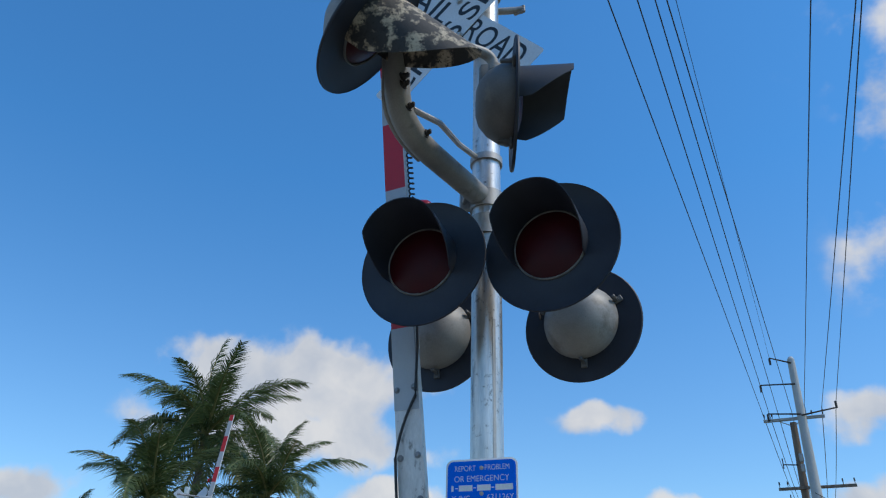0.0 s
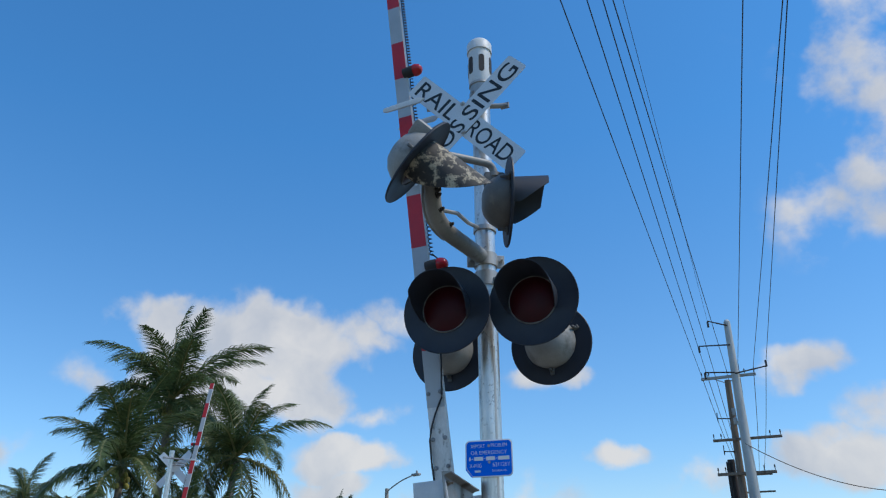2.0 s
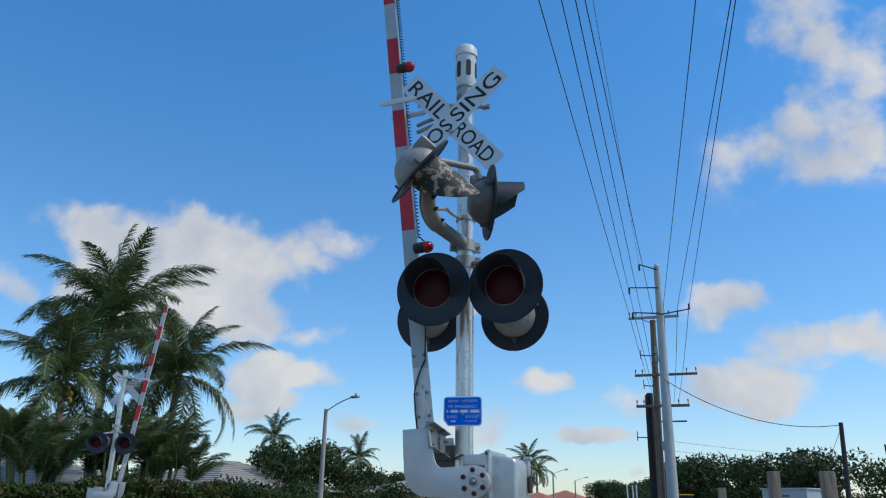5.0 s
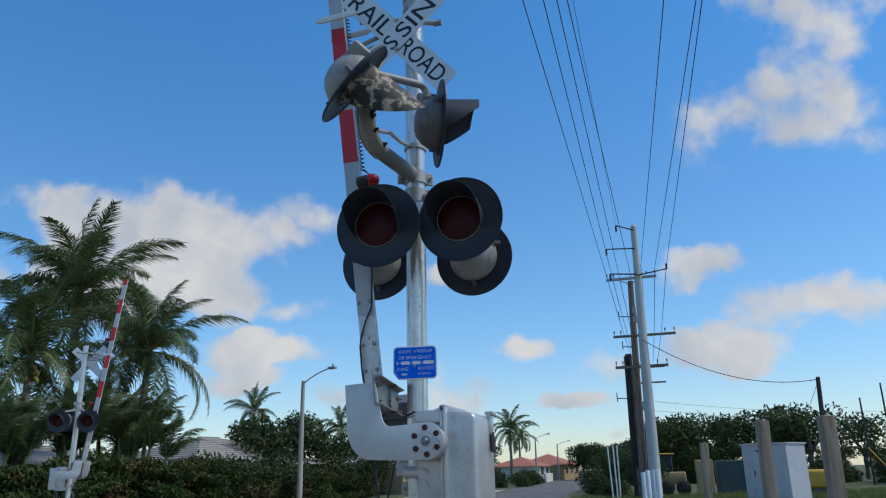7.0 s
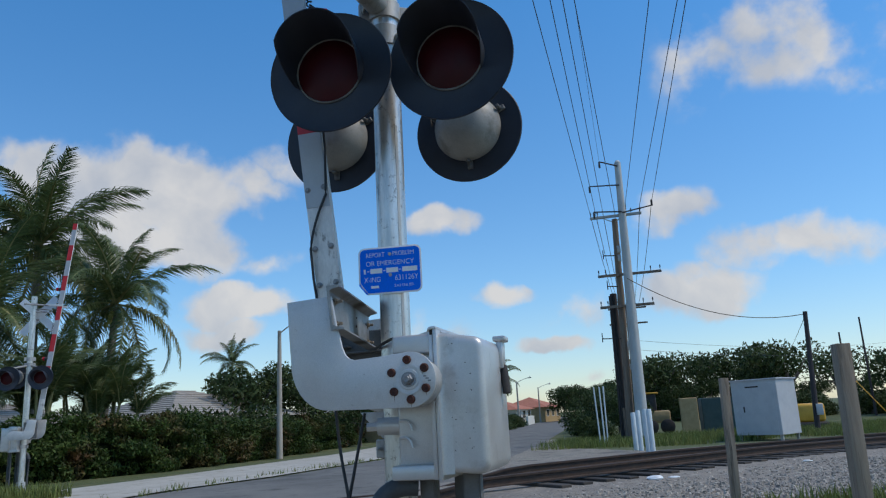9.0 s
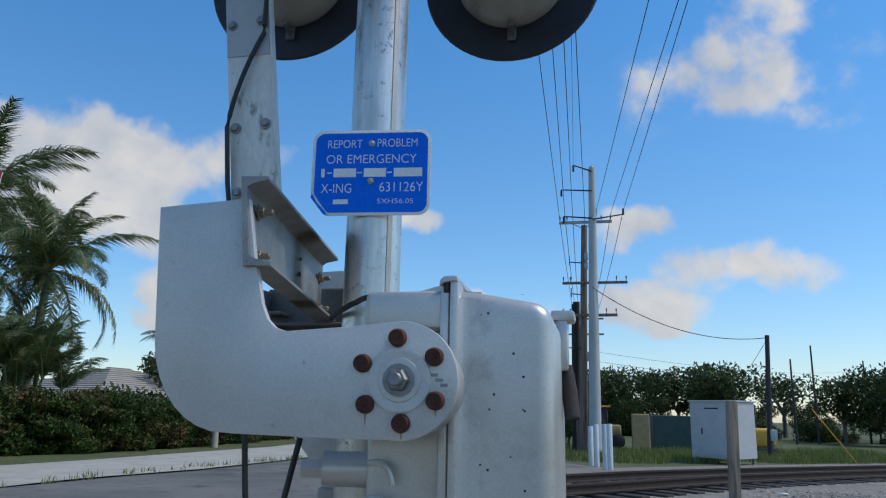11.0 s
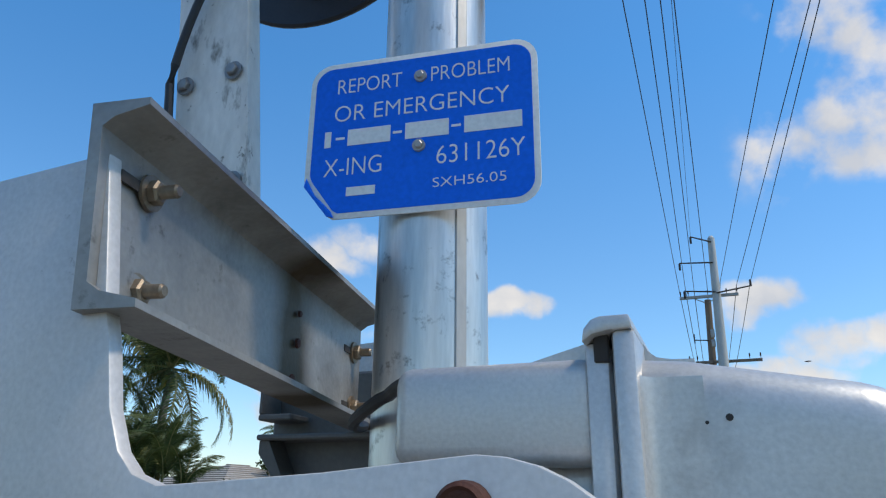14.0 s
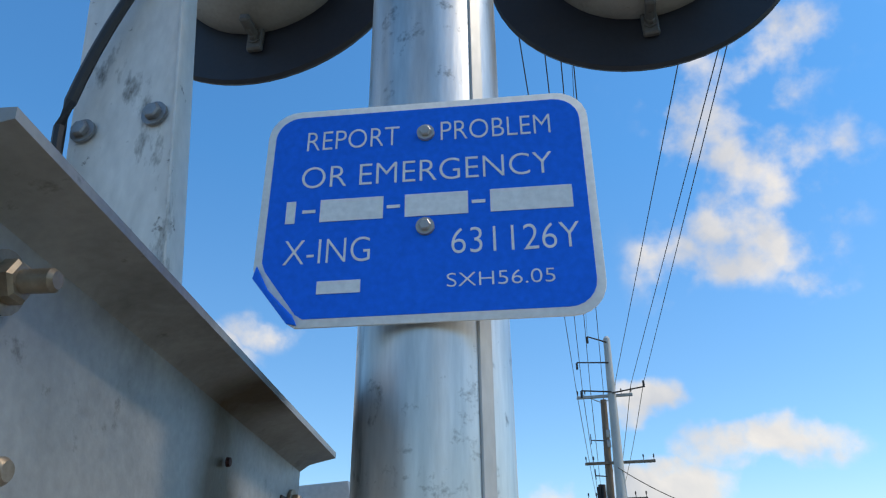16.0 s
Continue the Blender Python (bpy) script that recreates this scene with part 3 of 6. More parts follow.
def make_track():
    pts = track_points(0.7)
    bed = bmesh.new()
    rows = []
    for p, d in pts:
        side = Vector((d.y, -d.x, 0))
        row = []
        onroad = -8.6 < p.x < -2.6
        for off, h in ((-5.2, 0.012), (-1.9, 0.05), (-1.3, 0.06), (1.3, 0.05), (2.2, 0.03), (4.0, 0.02), (6.4, 0.014)):
            q = p + side * off
            row.append(bed.verts.new((q.x, q.y, height(q.x, q.y) + (0.0 if onroad else h))))
        rows.append(row)
    for a, b in zip(rows, rows[1:]):
        for k in range(6):
            c = (a[k].co + b[k + 1].co) / 2
            if not -9.0 < c.x < -2.4:
                bed.faces.new((a[k], a[k + 1], b[k + 1], b[k]))
    structure("ballast", bed, M_BALLAST, "grey crushed stone ballast along the railway", "ballast")
    track = thing("railway_track", "rusty steel rails on dark timber sleepers in ballast", "track", (1.8, 17.6, height(1.8, 17.6)))
    fine = track_points(0.5)
    for s in (-0.72, 0.72):
        bm = bmesh.new()
        prof = [(-0.07, -0.15), (0.07, -0.15), (0.07, -0.135), (0.012, -0.12), (0.012, -0.045), (0.036, -0.035), (0.036, -0.004), (0.03, 0), (-0.03, 0), (-0.036, -0.004), (-0.036, -0.035), (-0.012, -0.045), (-0.012, -0.12), (-0.07, -0.135)]
        rings = []
        for p, d in fine:
            side = Vector((d.y, -d.x, 0))
            c = p + side * s
            z = height(c.x, c.y) + rail_top(c.x)
            rings.append([bm.verts.new((c.x + side.x * u, c.y + side.y * u, z + v)) for u, v in prof])
        for a, b in zip(rings, rings[1:]):
            for k in range(len(prof)):
                bm.faces.new((a[k], a[(k + 1) % len(prof)], b[(k + 1) % len(prof)], b[k]))
        part("rail", bm, M_RAIL, track)
    tie = mesh_of("sleeper", boxbm((-0.11, -1.3, -0.17), (0.11, 1.3, 0.0), 0.012, 1), M_TIE)
    rng = random.Random(3)
    for p, d in track_points(0.52):
        if -8.9 < p.x < -2.4 or not -14 < p.x < 24:
            continue
        a = math.degrees(math.atan2(d.y, d.x)) + rng.uniform(-3, 3)
        shared("sleeper", tie, track, pose(p.x + rng.uniform(-0.03, 0.03), p.y, height(p.x, p.y) + rail_top(p.x) - 0.185 + rng.uniform(-0.01, 0.015), 0, rng.uniform(-1, 1), a))


make_track()


def make_stones():
    """Loose pieces lying on the ballast near the crossing."""
    rng = random.Random(11)
    verts, faces = [], []
    for _ in range(26000):
        s = rng.uniform(4.6, 9.4) if rng.random() < 0.25 else rng.uniform(4.9, 7.6)
        p = track_at(s)
        d = (track_at(min(s + 0.01, 11.9)) - p).normalized()
        off = rng.choice((rng.uniform(0.9, 6.0), rng.uniform(-0.6, 0.6), rng.uniform(-2.9, -0.9)))
        x, y = p.x + d.y * off, p.y - d.x * off
        if x < -2.3:
            continue
        r = 0.014 + 0.034 * rng.random() ** 2.2
        z = height(x, y) + 0.024
        b = len(verts)
        for a in range(5):
            k = a * 1.2566 + rng.uniform(-0.3, 0.3)
            verts.append((x + r * rng.uniform(0.8, 1.3) * math.cos(k), y + r * rng.uniform(0.8, 1.3) * math.sin(k), z - 0.02 + rng.uniform(0, 0.01)))
        tip = rng.uniform(-0.25, 0.25) * r, rng.uniform(-0.25, 0.25) * r
        for a in range(5):
            u = verts[b + a]
            verts.append((x + (u[0] - x) * 0.55 + tip[0], y + (u[1] - y) * 0.55 + tip[1], z + r * rng.uniform(0.25, 0.75)))
        faces += [(b + a, b + (a + 1) % 5, b + 5 + (a + 1) % 5, b + 5 + a) for a in range(5)] + [tuple(range(b + 5, b + 10))]
    me = bpy.data.meshes.new("ballast_stones")
    me.from_pydata(verts, [], faces)
    me.materials.append(M_STONE)
    tagged(new("ballast_stones", me), "loose grey crushed stones lying on the ballast", "stones", "", "stuff")


def blades(name, spots, label, hmin=0.15, hmax=0.5, material=None):
    """Grass tufts at (x, y, radius, count)."""
    rng = random.Random(len(spots))
    verts, faces = [], []
    for x0, y0, rad, n in spots:
        for _ in range(n):
            a, r = rng.uniform(0, 6.283), rad * math.sqrt(rng.random())
            x, y = x0 + r * math.cos(a), y0 + r * math.sin(a)
            z = height(x, y)
            h = rng.uniform(hmin, hmax)
            t, w = rng.uniform(0, 6.283), rng.uniform(0.004, 0.011) * (1 + h)
            lean = rng.uniform(0.05, 0.5) * h
            la = rng.uniform(0, 6.283)
            b = len(verts)
            dx, dy = w * math.cos(t), w * math.sin(t)
            mx, my = lean * 0.35 * math.cos(la), lean * 0.35 * math.sin(la)
            verts += [(x - dx, y - dy, z), (x + dx, y + dy, z), (x + mx + dx * 0.7, y + my + dy * 0.7, z + h * 0.6), (x + mx - dx * 0.7, y + my - dy * 0.7, z + h * 0.6), (x + lean * math.cos(la), y + lean * math.sin(la), z + h)]
            faces += [(b, b + 1, b + 2, b + 3), (b + 3, b + 2, b + 4)]
    me = bpy.data.meshes.new(name)
    me.from_pydata(verts, [], faces)
    me.materials.append(material or M_BLADE)
    return tagged(new(name, me), label, "grass", "", "stuff")


make_stones()


# ---- crossing signal ----
MX, MY, MR = 0.135, 4.04, 0.060
BASE = 0.4


def ring_clamp(parent, z, h=0.05, r=None, ears=True, name="clamp", turn=0.0):
    r = r or MR
    bm = bmesh.new()
    lathe(bm, [(r + 0.001, -h / 2), (r + 0.010, -h / 2), (r + 0.010, h / 2), (r + 0.001, h / 2)], Matrix.Translation((MX, MY, z)), 32)
    if ears:
        for s in (-1, 1):
            c = Matrix.Translation((MX, MY, z)) @ pose(0, 0, 0, 0, 0, turn)
            add_box(bm, (0.05, 0.022, h), c @ Matrix.Translation((s * (r + 0.028), 0, 0)), 0.004, 1)
            hexbolt(bm, c @ Vector((s * (r + 0.034), -0.012, 0)), c.to_3x3() @ Vector((0, -1, 0)), 0.010, 0.012, 0.02)
    return part(name, bm, M_GALV, parent)


def make_mast():
    mast = thing("signal_mast", "galvanised steel signal mast beside a road", "mast", (MX, MY, BASE))
    bm = bmesh.new()
    rod(bm, (MX, MY, BASE + 0.02), (MX, MY, 4.70), MR, seg=48)
    part("pole", bm, M_MAST, mast, "scuffed round metal pole with a flat seam")
    bm = bmesh.new()
    add_box(bm, (0.003, 0.013, 1.5), Matrix.Translation((MX, MY, 2.02)) @ pose(0, 0, 0, 0, 0, -39) @ Matrix.Translation((MR, 0, 0)), 0.001, 1)
    part("seam", bm, M_GALV, mast, "flat grey seam strip")
    bm = bmesh.new()
    lathe(bm, [(0, 0), (0.2, 0), (0.2, 0.03), (0.11, 0.06), (0.09, 0.3), (0.085, 0.34), (0, 0.34)], Matrix.Translation((MX, MY, BASE)), 32)
    part("base", bm, M_CAST, mast, "cast flared pole base")
    for z in (3.522, 4.53):
        ring_clamp(mast, z, 0.03, ears=False)
    ring_clamp(mast, 3.315, 0.08, turn=30)
    ring_clamp(mast, 3.19, 0.09, turn=15)
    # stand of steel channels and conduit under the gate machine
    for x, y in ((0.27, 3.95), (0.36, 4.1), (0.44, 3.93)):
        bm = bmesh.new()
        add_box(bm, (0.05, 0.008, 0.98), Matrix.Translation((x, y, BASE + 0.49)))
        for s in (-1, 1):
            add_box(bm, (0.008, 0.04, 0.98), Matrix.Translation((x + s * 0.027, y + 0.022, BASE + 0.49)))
        # strut colour carries the shade under the machine
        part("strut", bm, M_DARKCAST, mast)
    bm = bmesh.new()
    tube(bm, bezier((0.24, 3.93, 1.33), (0.09, 3.88, 1.35), (0.09, 3.88, 1.20), 10) + [Vector((0.09, 3.88, BASE))], 0.034, 20)
    lathe(bm, [(0.045, 0), (0.045, 0.03), (0.034, 0.03)], Matrix.Translation((0.09, 3.88, 1.20)), 20)
    part("conduit", bm, mat("dark_grey_conduit", (0.05, 0.053, 0.056), (0.08, 0.083, 0.086), 6, 0.6, 0.2, 0.2), mast, "dark grey curved cable conduit")
    return mast


def make_bell():
    bell = thing("warning_bell", "white cylindrical bell housing with oval sound openings on the mast top", "bell", (MX, MY, 4.65))
    m = Matrix.Translation((MX, MY, 4.622))
    bm = bmesh.new()
    lathe(bm, [(0.066, 0.0), (0.072, 0.0), (0.078, 0.03), (0.078, 0.27), (0.086, 0.27), (0.086, 0.335), (0.07, 0.36), (0, 0.36)], m, 40)
    part("housing", bm, M_WHITEPL, bell)
    for k in range(6):
        a = radians(-120 + 60 * k)
        f = m @ Matrix.Translation((0.0775 * math.cos(a), 0.0775 * math.sin(a), 0.14)) @ axis_frame((math.cos(a), math.sin(a), 0))
        bm = bmesh.new()
        out = [(0.019 * math.cos(t * math.pi / 10), 0.022 * math.sin(t * math.pi / 10) + (0.05 if t < 10 else -0.05)) for t in range(20)]
        vs = [bm.verts.new(f @ Vector((u, v, 0.0026))) for u, v in out]
        face = bm.faces.new(vs)
        g = bmesh.ops.extrude_face_region(bm, geom=[face])
        bmesh.ops.translate(bm, vec=f.to_3x3() @ Vector((0, 0, -0.012)), verts=[v for v in g["geom"] if isinstance(v, bmesh.types.BMVert)])
        part("sound_opening", bm, M_DARKIRON, bell, "dark oval sound opening")
    bm = bmesh.new()
    lathe(bm, [(0.066, -0.10), (0.075, -0.10), (0.075, -0.07), (0.068, -0.065), (0.068, -0.02), (0.076, -0.015), (0.076, 0.0)], m, 36)
    for k in range(3):
        hexbolt(bm, m @ Vector((0.075 * math.cos(k * 2.1 - 2), 0.075 * math.sin(k * 2.1 - 2), -0.085)), (math.cos(k * 2.1 - 2), math.sin(k * 2.1 - 2), 0), 0.008)
    part("collar", bm, M_GALV, bell)
    return bell


def flashing_light(center, normal, up=(0, 0, 1), R=0.256, label="", hood_mat=None, arm=None, reach=0.215, beak=False, shell=None):
    """A round flashing light: lens, bezel, black disc, hood and housing. Its disc stands at center and faces normal."""
    light = thing("crossing_light", label, "signal light", center, "lights on the crossing signal")
    f = Matrix.Translation(center) @ axis_frame(normal, up)
    bm = bmesh.new()
    lathe(bm, [(0.128, 0.004), (R - 0.012, 0.0), (R - 0.002, 0.006), (R, 0.0), (R - 0.004, -0.006), (R - 0.02, -0.004), (0.128, -0.002)], f, 64)
    part("background_disc", bm, M_BLACK, light, "round matt black metal disc")
    bm = bmesh.new()
    lathe(bm, [(0.131, 0.002), (0.138, 0.004), (0.138, 0.011), (0.135, 0.013), (0.131, 0.010)], f, 48)
    part("bezel", bm, M_BEZEL, light, "worn grey metal lens ring")
    bm = bmesh.new()
    lathe(bm, [(0.132, 0.006), (0.10, 0.020), (0.06, 0.030), (0.0, 0.034)], f, 40)
    part("lens", bm, M_LENS, light, "unlit dark red glass lens")
    bm = bmesh.new()
    n, ln = 36, 8
    grid = []
    for i in range(n + 1):
        a = radians(90 - 118 + 236 * i / n)
        off = abs(i / n - 0.5) * 2
        L = reach * (1 - 0.14 * off ** 2 - 0.62 * max(off - 0.62, 0) / 0.38)
        if beak:
            L = reach * (1 - 0.80 * off ** 2.1)
        grid.append([bm.verts.new(f @ Vector(((0.142 + 0.012 * k / ln) * math.cos(a), (0.142 + 0.008 * k / ln) * math.sin(a) + 0.006 * k / ln, 0.004 + L * k / ln))) for k in range(ln + 1)])
    for p, q in zip(grid, grid[1:]):
        for k in range(ln):
            bm.faces.new((p[k], p[k + 1], q[k + 1], q[k]))
    bmesh.ops.recalc_face_normals(bm, faces=bm.faces[:])
    bmesh.ops.solidify(bm, geom=bm.faces[:], thickness=0.004)
    part("hood", bm, hood_mat or M_BLACK, light, "black sheet metal hood" if not hood_mat else "hood with peeling black paint")
    bm = bmesh.new()
    lathe(bm, [(0.155, -0.003), (0.160, -0.020), (0.152, -0.052), (0.124, -0.100), (0.086, -0.132), (0.05, -0.144), (0, -0.146)], f, 40)
    add_box(bm, (0.05, 0.10, 0.12), f @ Matrix.Translation((0, 0.135, -0.075)), 0.015, 2)
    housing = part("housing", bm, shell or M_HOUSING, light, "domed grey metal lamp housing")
    for a in (-90, 25, 155):
        m = f @ pose(0, 0, 0, 0, 0, a)
        bm = bmesh.new()
        add_box(bm, (0.045, 0.026, 0.012), m @ Matrix.Translation((0.176, 0, -0.010)), 0.003, 1)
        add_box(bm, (0.014, 0.016, 0.05), m @ Matrix.Translation((0.172, 0, -0.035)), 0.003, 1)
        hexbolt(bm, m @ Vector((0.178, 0, -0.016)), m.to_3x3() @ Vector((0, 0, -1)), 0.007, 0.01, 0.012)
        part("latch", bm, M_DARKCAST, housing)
    bm = bmesh.new()
    lathe(bm, [(0.014, 0), (0.018, 0.003), (0.0, 0.003)], f @ Matrix.Translation((0.155, 0.03, -0.075)) @ axis_frame((1, 0, 0)), 16)
    part("plug", bm, M_DARKIRON, housing)
    if arm:
        bm = bmesh.new()
        tube(bm, arm, 0.021, 16)
        part("bracket_pipe", bm, M_HOUSING, light, "grey cast bracket pipe")
    return light


def arm_to(center, normal, to, lift=0.17, back=0.075):
    """A pipe from the top of a lamp housing to a place on the mast."""
    c = Vector(center) - Vector(normal).normalized() * back + Vector((0, 0, lift))
    t = Vector(to)
    return [c - Vector((0, 0, 0.04)), c] + bezier(c, c + Vector((0, 0, 0.03)), c.lerp(t, 0.2) + Vector((0, 0, 0.03)), 5)[1:] + [t]


mast = make_mast()
bell = make_bell()
FRONT_LABEL = "black disc crossing light with an unlit red lens under a hood"
CROSSARM = (MX, MY, 3.18)
lights = []
for c, n in (((-0.003, 3.762, 2.937), (0.066, -1, 0.0)), ((0.470, 3.856, 2.948), (-0.011, -1, 0.0)), ((-0.232, 4.335, 2.886), (-0.053, 1, 0)), ((0.392, 4.445, 2.884), (0.009, 1, 0))):
    lights.append(flashing_light(c, n, label=FRONT_LABEL, arm=arm_to(c, n, CROSSARM)))
UL, UL_N = (0.121, 3.132, 3.50), (0.64, 0.45, -0.62)
UR, UR_N = (0.411, 3.685, 3.483), (0.90, 0.44, -0.02)
upper = [flashing_light(UL, UL_N, (0.761, -0.271, 0.588), label="drooping crossing light with a scraped hood and grey housing", hood_mat=M_PEEL, reach=0.36, beak=True),
         flashing_light(UR, UR_N, label="black disc crossing light turned aside under its hood", shell=M_SHADEDHOUSING)]


def make_bracket():
    b = thing("light_bracket", "curved grey steel pipe bracket bolted to the mast", "bracket", (MX, MY, 3.315))
    bm = bmesh.new()
    a, k, top = Vector((MX - 0.01, MY - 0.05, 3.33)), Vector((0.077, 3.40, 3.30)), Vector((0.123, 3.30, 3.585))
    path = [a, a.lerp(k, 0.45)] + bezier(a.lerp(k, 0.62), k, k.lerp(top, 0.45), 10) + [top]
    tube(bm, path, 0.047, 24)
    part("pipe", bm, M_HOUSING, b)
    bm = bmesh.new()
    bend = [p + Vector((-0.046, -0.008, -0.012)) for p in path[2:14]]
    tube(bm, bend, 0.013, 8)
    part("rib", bm, M_HOUSING, b)
    for p in (path[4], path[8], path[11], path[12]):
        bm = bmesh.new()
        rod(bm, p + Vector((-0.055, -0.01, 0)), p + Vector((0.062, -0.03, 0.01)), 0.008)
        hexbolt(bm, p + Vector((0.04, -0.03, 0.008)), (1, -0.2, 0.1), 0.013, 0.014, 0.012)
        part("bolt", bm, M_DARKIRON, b)
    bm = bmesh.new()
    s0, s1 = path[9] + Vector((0.04, 0.02, 0)), Vector((MX - 0.02, MY - MR - 0.005, 3.52))
    tube(bm, [s0, s0.lerp(s1, 0.35) + Vector((0.01, 0, 0.02)), s0.lerp(s1, 0.7) + Vector((0, 0, 0.0)), s1], 0.012, 8)
    part("brace", bm, M_GALV, b, "flat steel brace to the mast")
    bm = bmesh.new()
    j = top + Vector((0.0, 0.0, 0.08))
    lathe(bm, [(0.044, -0.1), (0.058, -0.09), (0.058, 0.0), (0.05, 0.04), (0, 0.05)], Matrix.Translation(j), 24)
    part("junction", bm, M_HOUSING, b)
    ulc = Vector(UL) - Vector(UL_N).normalized() * 0.075 + (axis_frame(UL_N, (0.761, -0.271, 0.588)).to_3x3() @ Vector((0, 0.15, 0)))
    urc = Vector(UR) - Vector(UR_N).normalized() * 0.07 + Vector((0, 0, 0.15))
    bm = bmesh.new()
    tube(bm, bezier(j, ulc + Vector((0, 0, 0.06)), ulc, 8), 0.024, 16)
    part("crossarm", bm, M_HOUSING, b)
    bm = bmesh.new()
    tube(bm, [j, j.lerp(urc + Vector((0, 0, 0.09)), 0.8)] + bezier(j.lerp(urc + Vector((0, 0, 0.09)), 0.85), urc + Vector((0, 0, 0.09)), urc, 8), 0.022, 16)
    lathe(bm, [(0.022, 0), (0.034, 0.005), (0.034, 0.03), (0.022, 0.035)], Matrix.Translation(urc), 18)
    part("crossarm", bm, M_HOUSING, b)
    return b


bracket = make_bracket()


def make_crossbuck():
    cb = thing("crossbuck_sign", "white X-shaped crossbuck sign with black lettering on the mast", "sign", (0.057, 3.92, 4.283))
    c = Vector((0.057, 3.915, 4.283))
    for ang, dy, words in ((-49.0, 0.003, (("RAIL", -0.28, 0.405), ("ROAD", 0.27, 0.395))), (42.0, -0.004, (("CROS", -0.236, 0.434), ("SING", 0.256, 0.463)))):
        m = Matrix.Translation(c + Vector((0, dy, 0))) @ Matrix.Rotation(radians(-ang), 4, "Y")
        w, h = 0.527, 0.084
        out = []
        for sx, sz, a0 in ((1, 1, 0), (-1, 1, 90), (-1, -1, 180), (1, -1, 270)):
            for k in range(4):
                a = radians(a0 + 30 * k)
                out.append((sx * (w - 0.015) + 0.015 * math.cos(a), sz * (h - 0.015) + 0.015 * math.sin(a)))
        board = part("blade", slab(out, -0.0015, 0.0015, 0, m), M_CROSSW, cb, "long white reflective blade")
        flat = m @ Matrix.Rotation(radians(90), 4, "X")
        for word, at, wide in words:
            letters(word, wide, 0.118, flat @ Matrix.Translation((at, 0, 0.0020)), "lettering", M_INK, board, 0.0006, "black capital letters", 0.006)
    for z in (4.19, 4.41):
        bm = bmesh.new()
        add_box(bm, (0.16, 0.012, 0.04), Matrix.Translation((MX, MY - MR - 0.02, z)), 0.003, 1)
        add_box(bm, (0.022, 0.05, 0.03), Matrix.Translation((0.057, 3.945, z)), 0.003, 1)
        hexbolt(bm, (0.057, 3.909, z), (0, -1, 0), 0.012)
        part("mount", bm, M_GALV, cb)
    return cb


crossbuck = make_crossbuck()


def make_fork():
    fork = thing("arm_rest_fork", "pale metal fork bracket that steadies the raised gate arm", "bracket", (MX, MY, 4.62))
    bm = bmesh.new()
    rod(bm, (0.245, 4.18, 4.615), (-0.26, 3.96, 4.59), 0.018)
    part("bar", bm, M_GALV, fork)
    part("end_bar", boxbm((0.20, 4.165, 4.59), (0.26, 4.18, 4.635), 0.003, 1), M_GALV, fork)
    for y0, y1 in ((3.83, 3.842), (4.06, 4.072)):
        part("prong", slab([(-0.53, 4.565), (-0.52, 4.59), (-0.26, 4.605), (-0.22, 4.585), (-0.25, 4.56), (-0.50, 4.552)], y0, y1, 0.002), M_WHITEPL, fork, "white flat prong")
    for z in (4.50, 4.44):
        bm = bmesh.new()
        tube(bm, bezier((MX - 0.06, MY, z), (-0.05, 4.02, z + 0.03), (-0.30, 4.06, z - 0.03), 8), 0.016, 10)
        part("brace", bm, M_GALV, fork)
    return fork


fork = make_fork()
fork.matrix_basis = Matrix.Translation((0.027, 0.01, -0.095)) @ fork.matrix_basis

# gate machine
HX, HZ = 0.289, 1.694


def plate_outline():
    out = [(-0.176, 2.003), (0.0, 2.012), (0.022, 1.892), (0.030, 1.867), (0.040, 1.822), (0.052, 1.795), (0.066, 1.781), (0.086, 1.774), (0.20, 1.781)]
    out += [(HX + 0.0955 * math.cos(radians(a)), HZ + 0.0955 * math.sin(radians(a))) for a in range(100, -101, -10)]
    out += [(0.180, 1.600), (0.006, 1.604)]
    out += [(-0.006 - 0.155 * math.sin(radians(a)) ** 0.92, 1.785 - 0.181 * math.cos(radians(a))) for a in range(10, 91, 10)]
    out += [(-0.168, 1.88)]
    return out


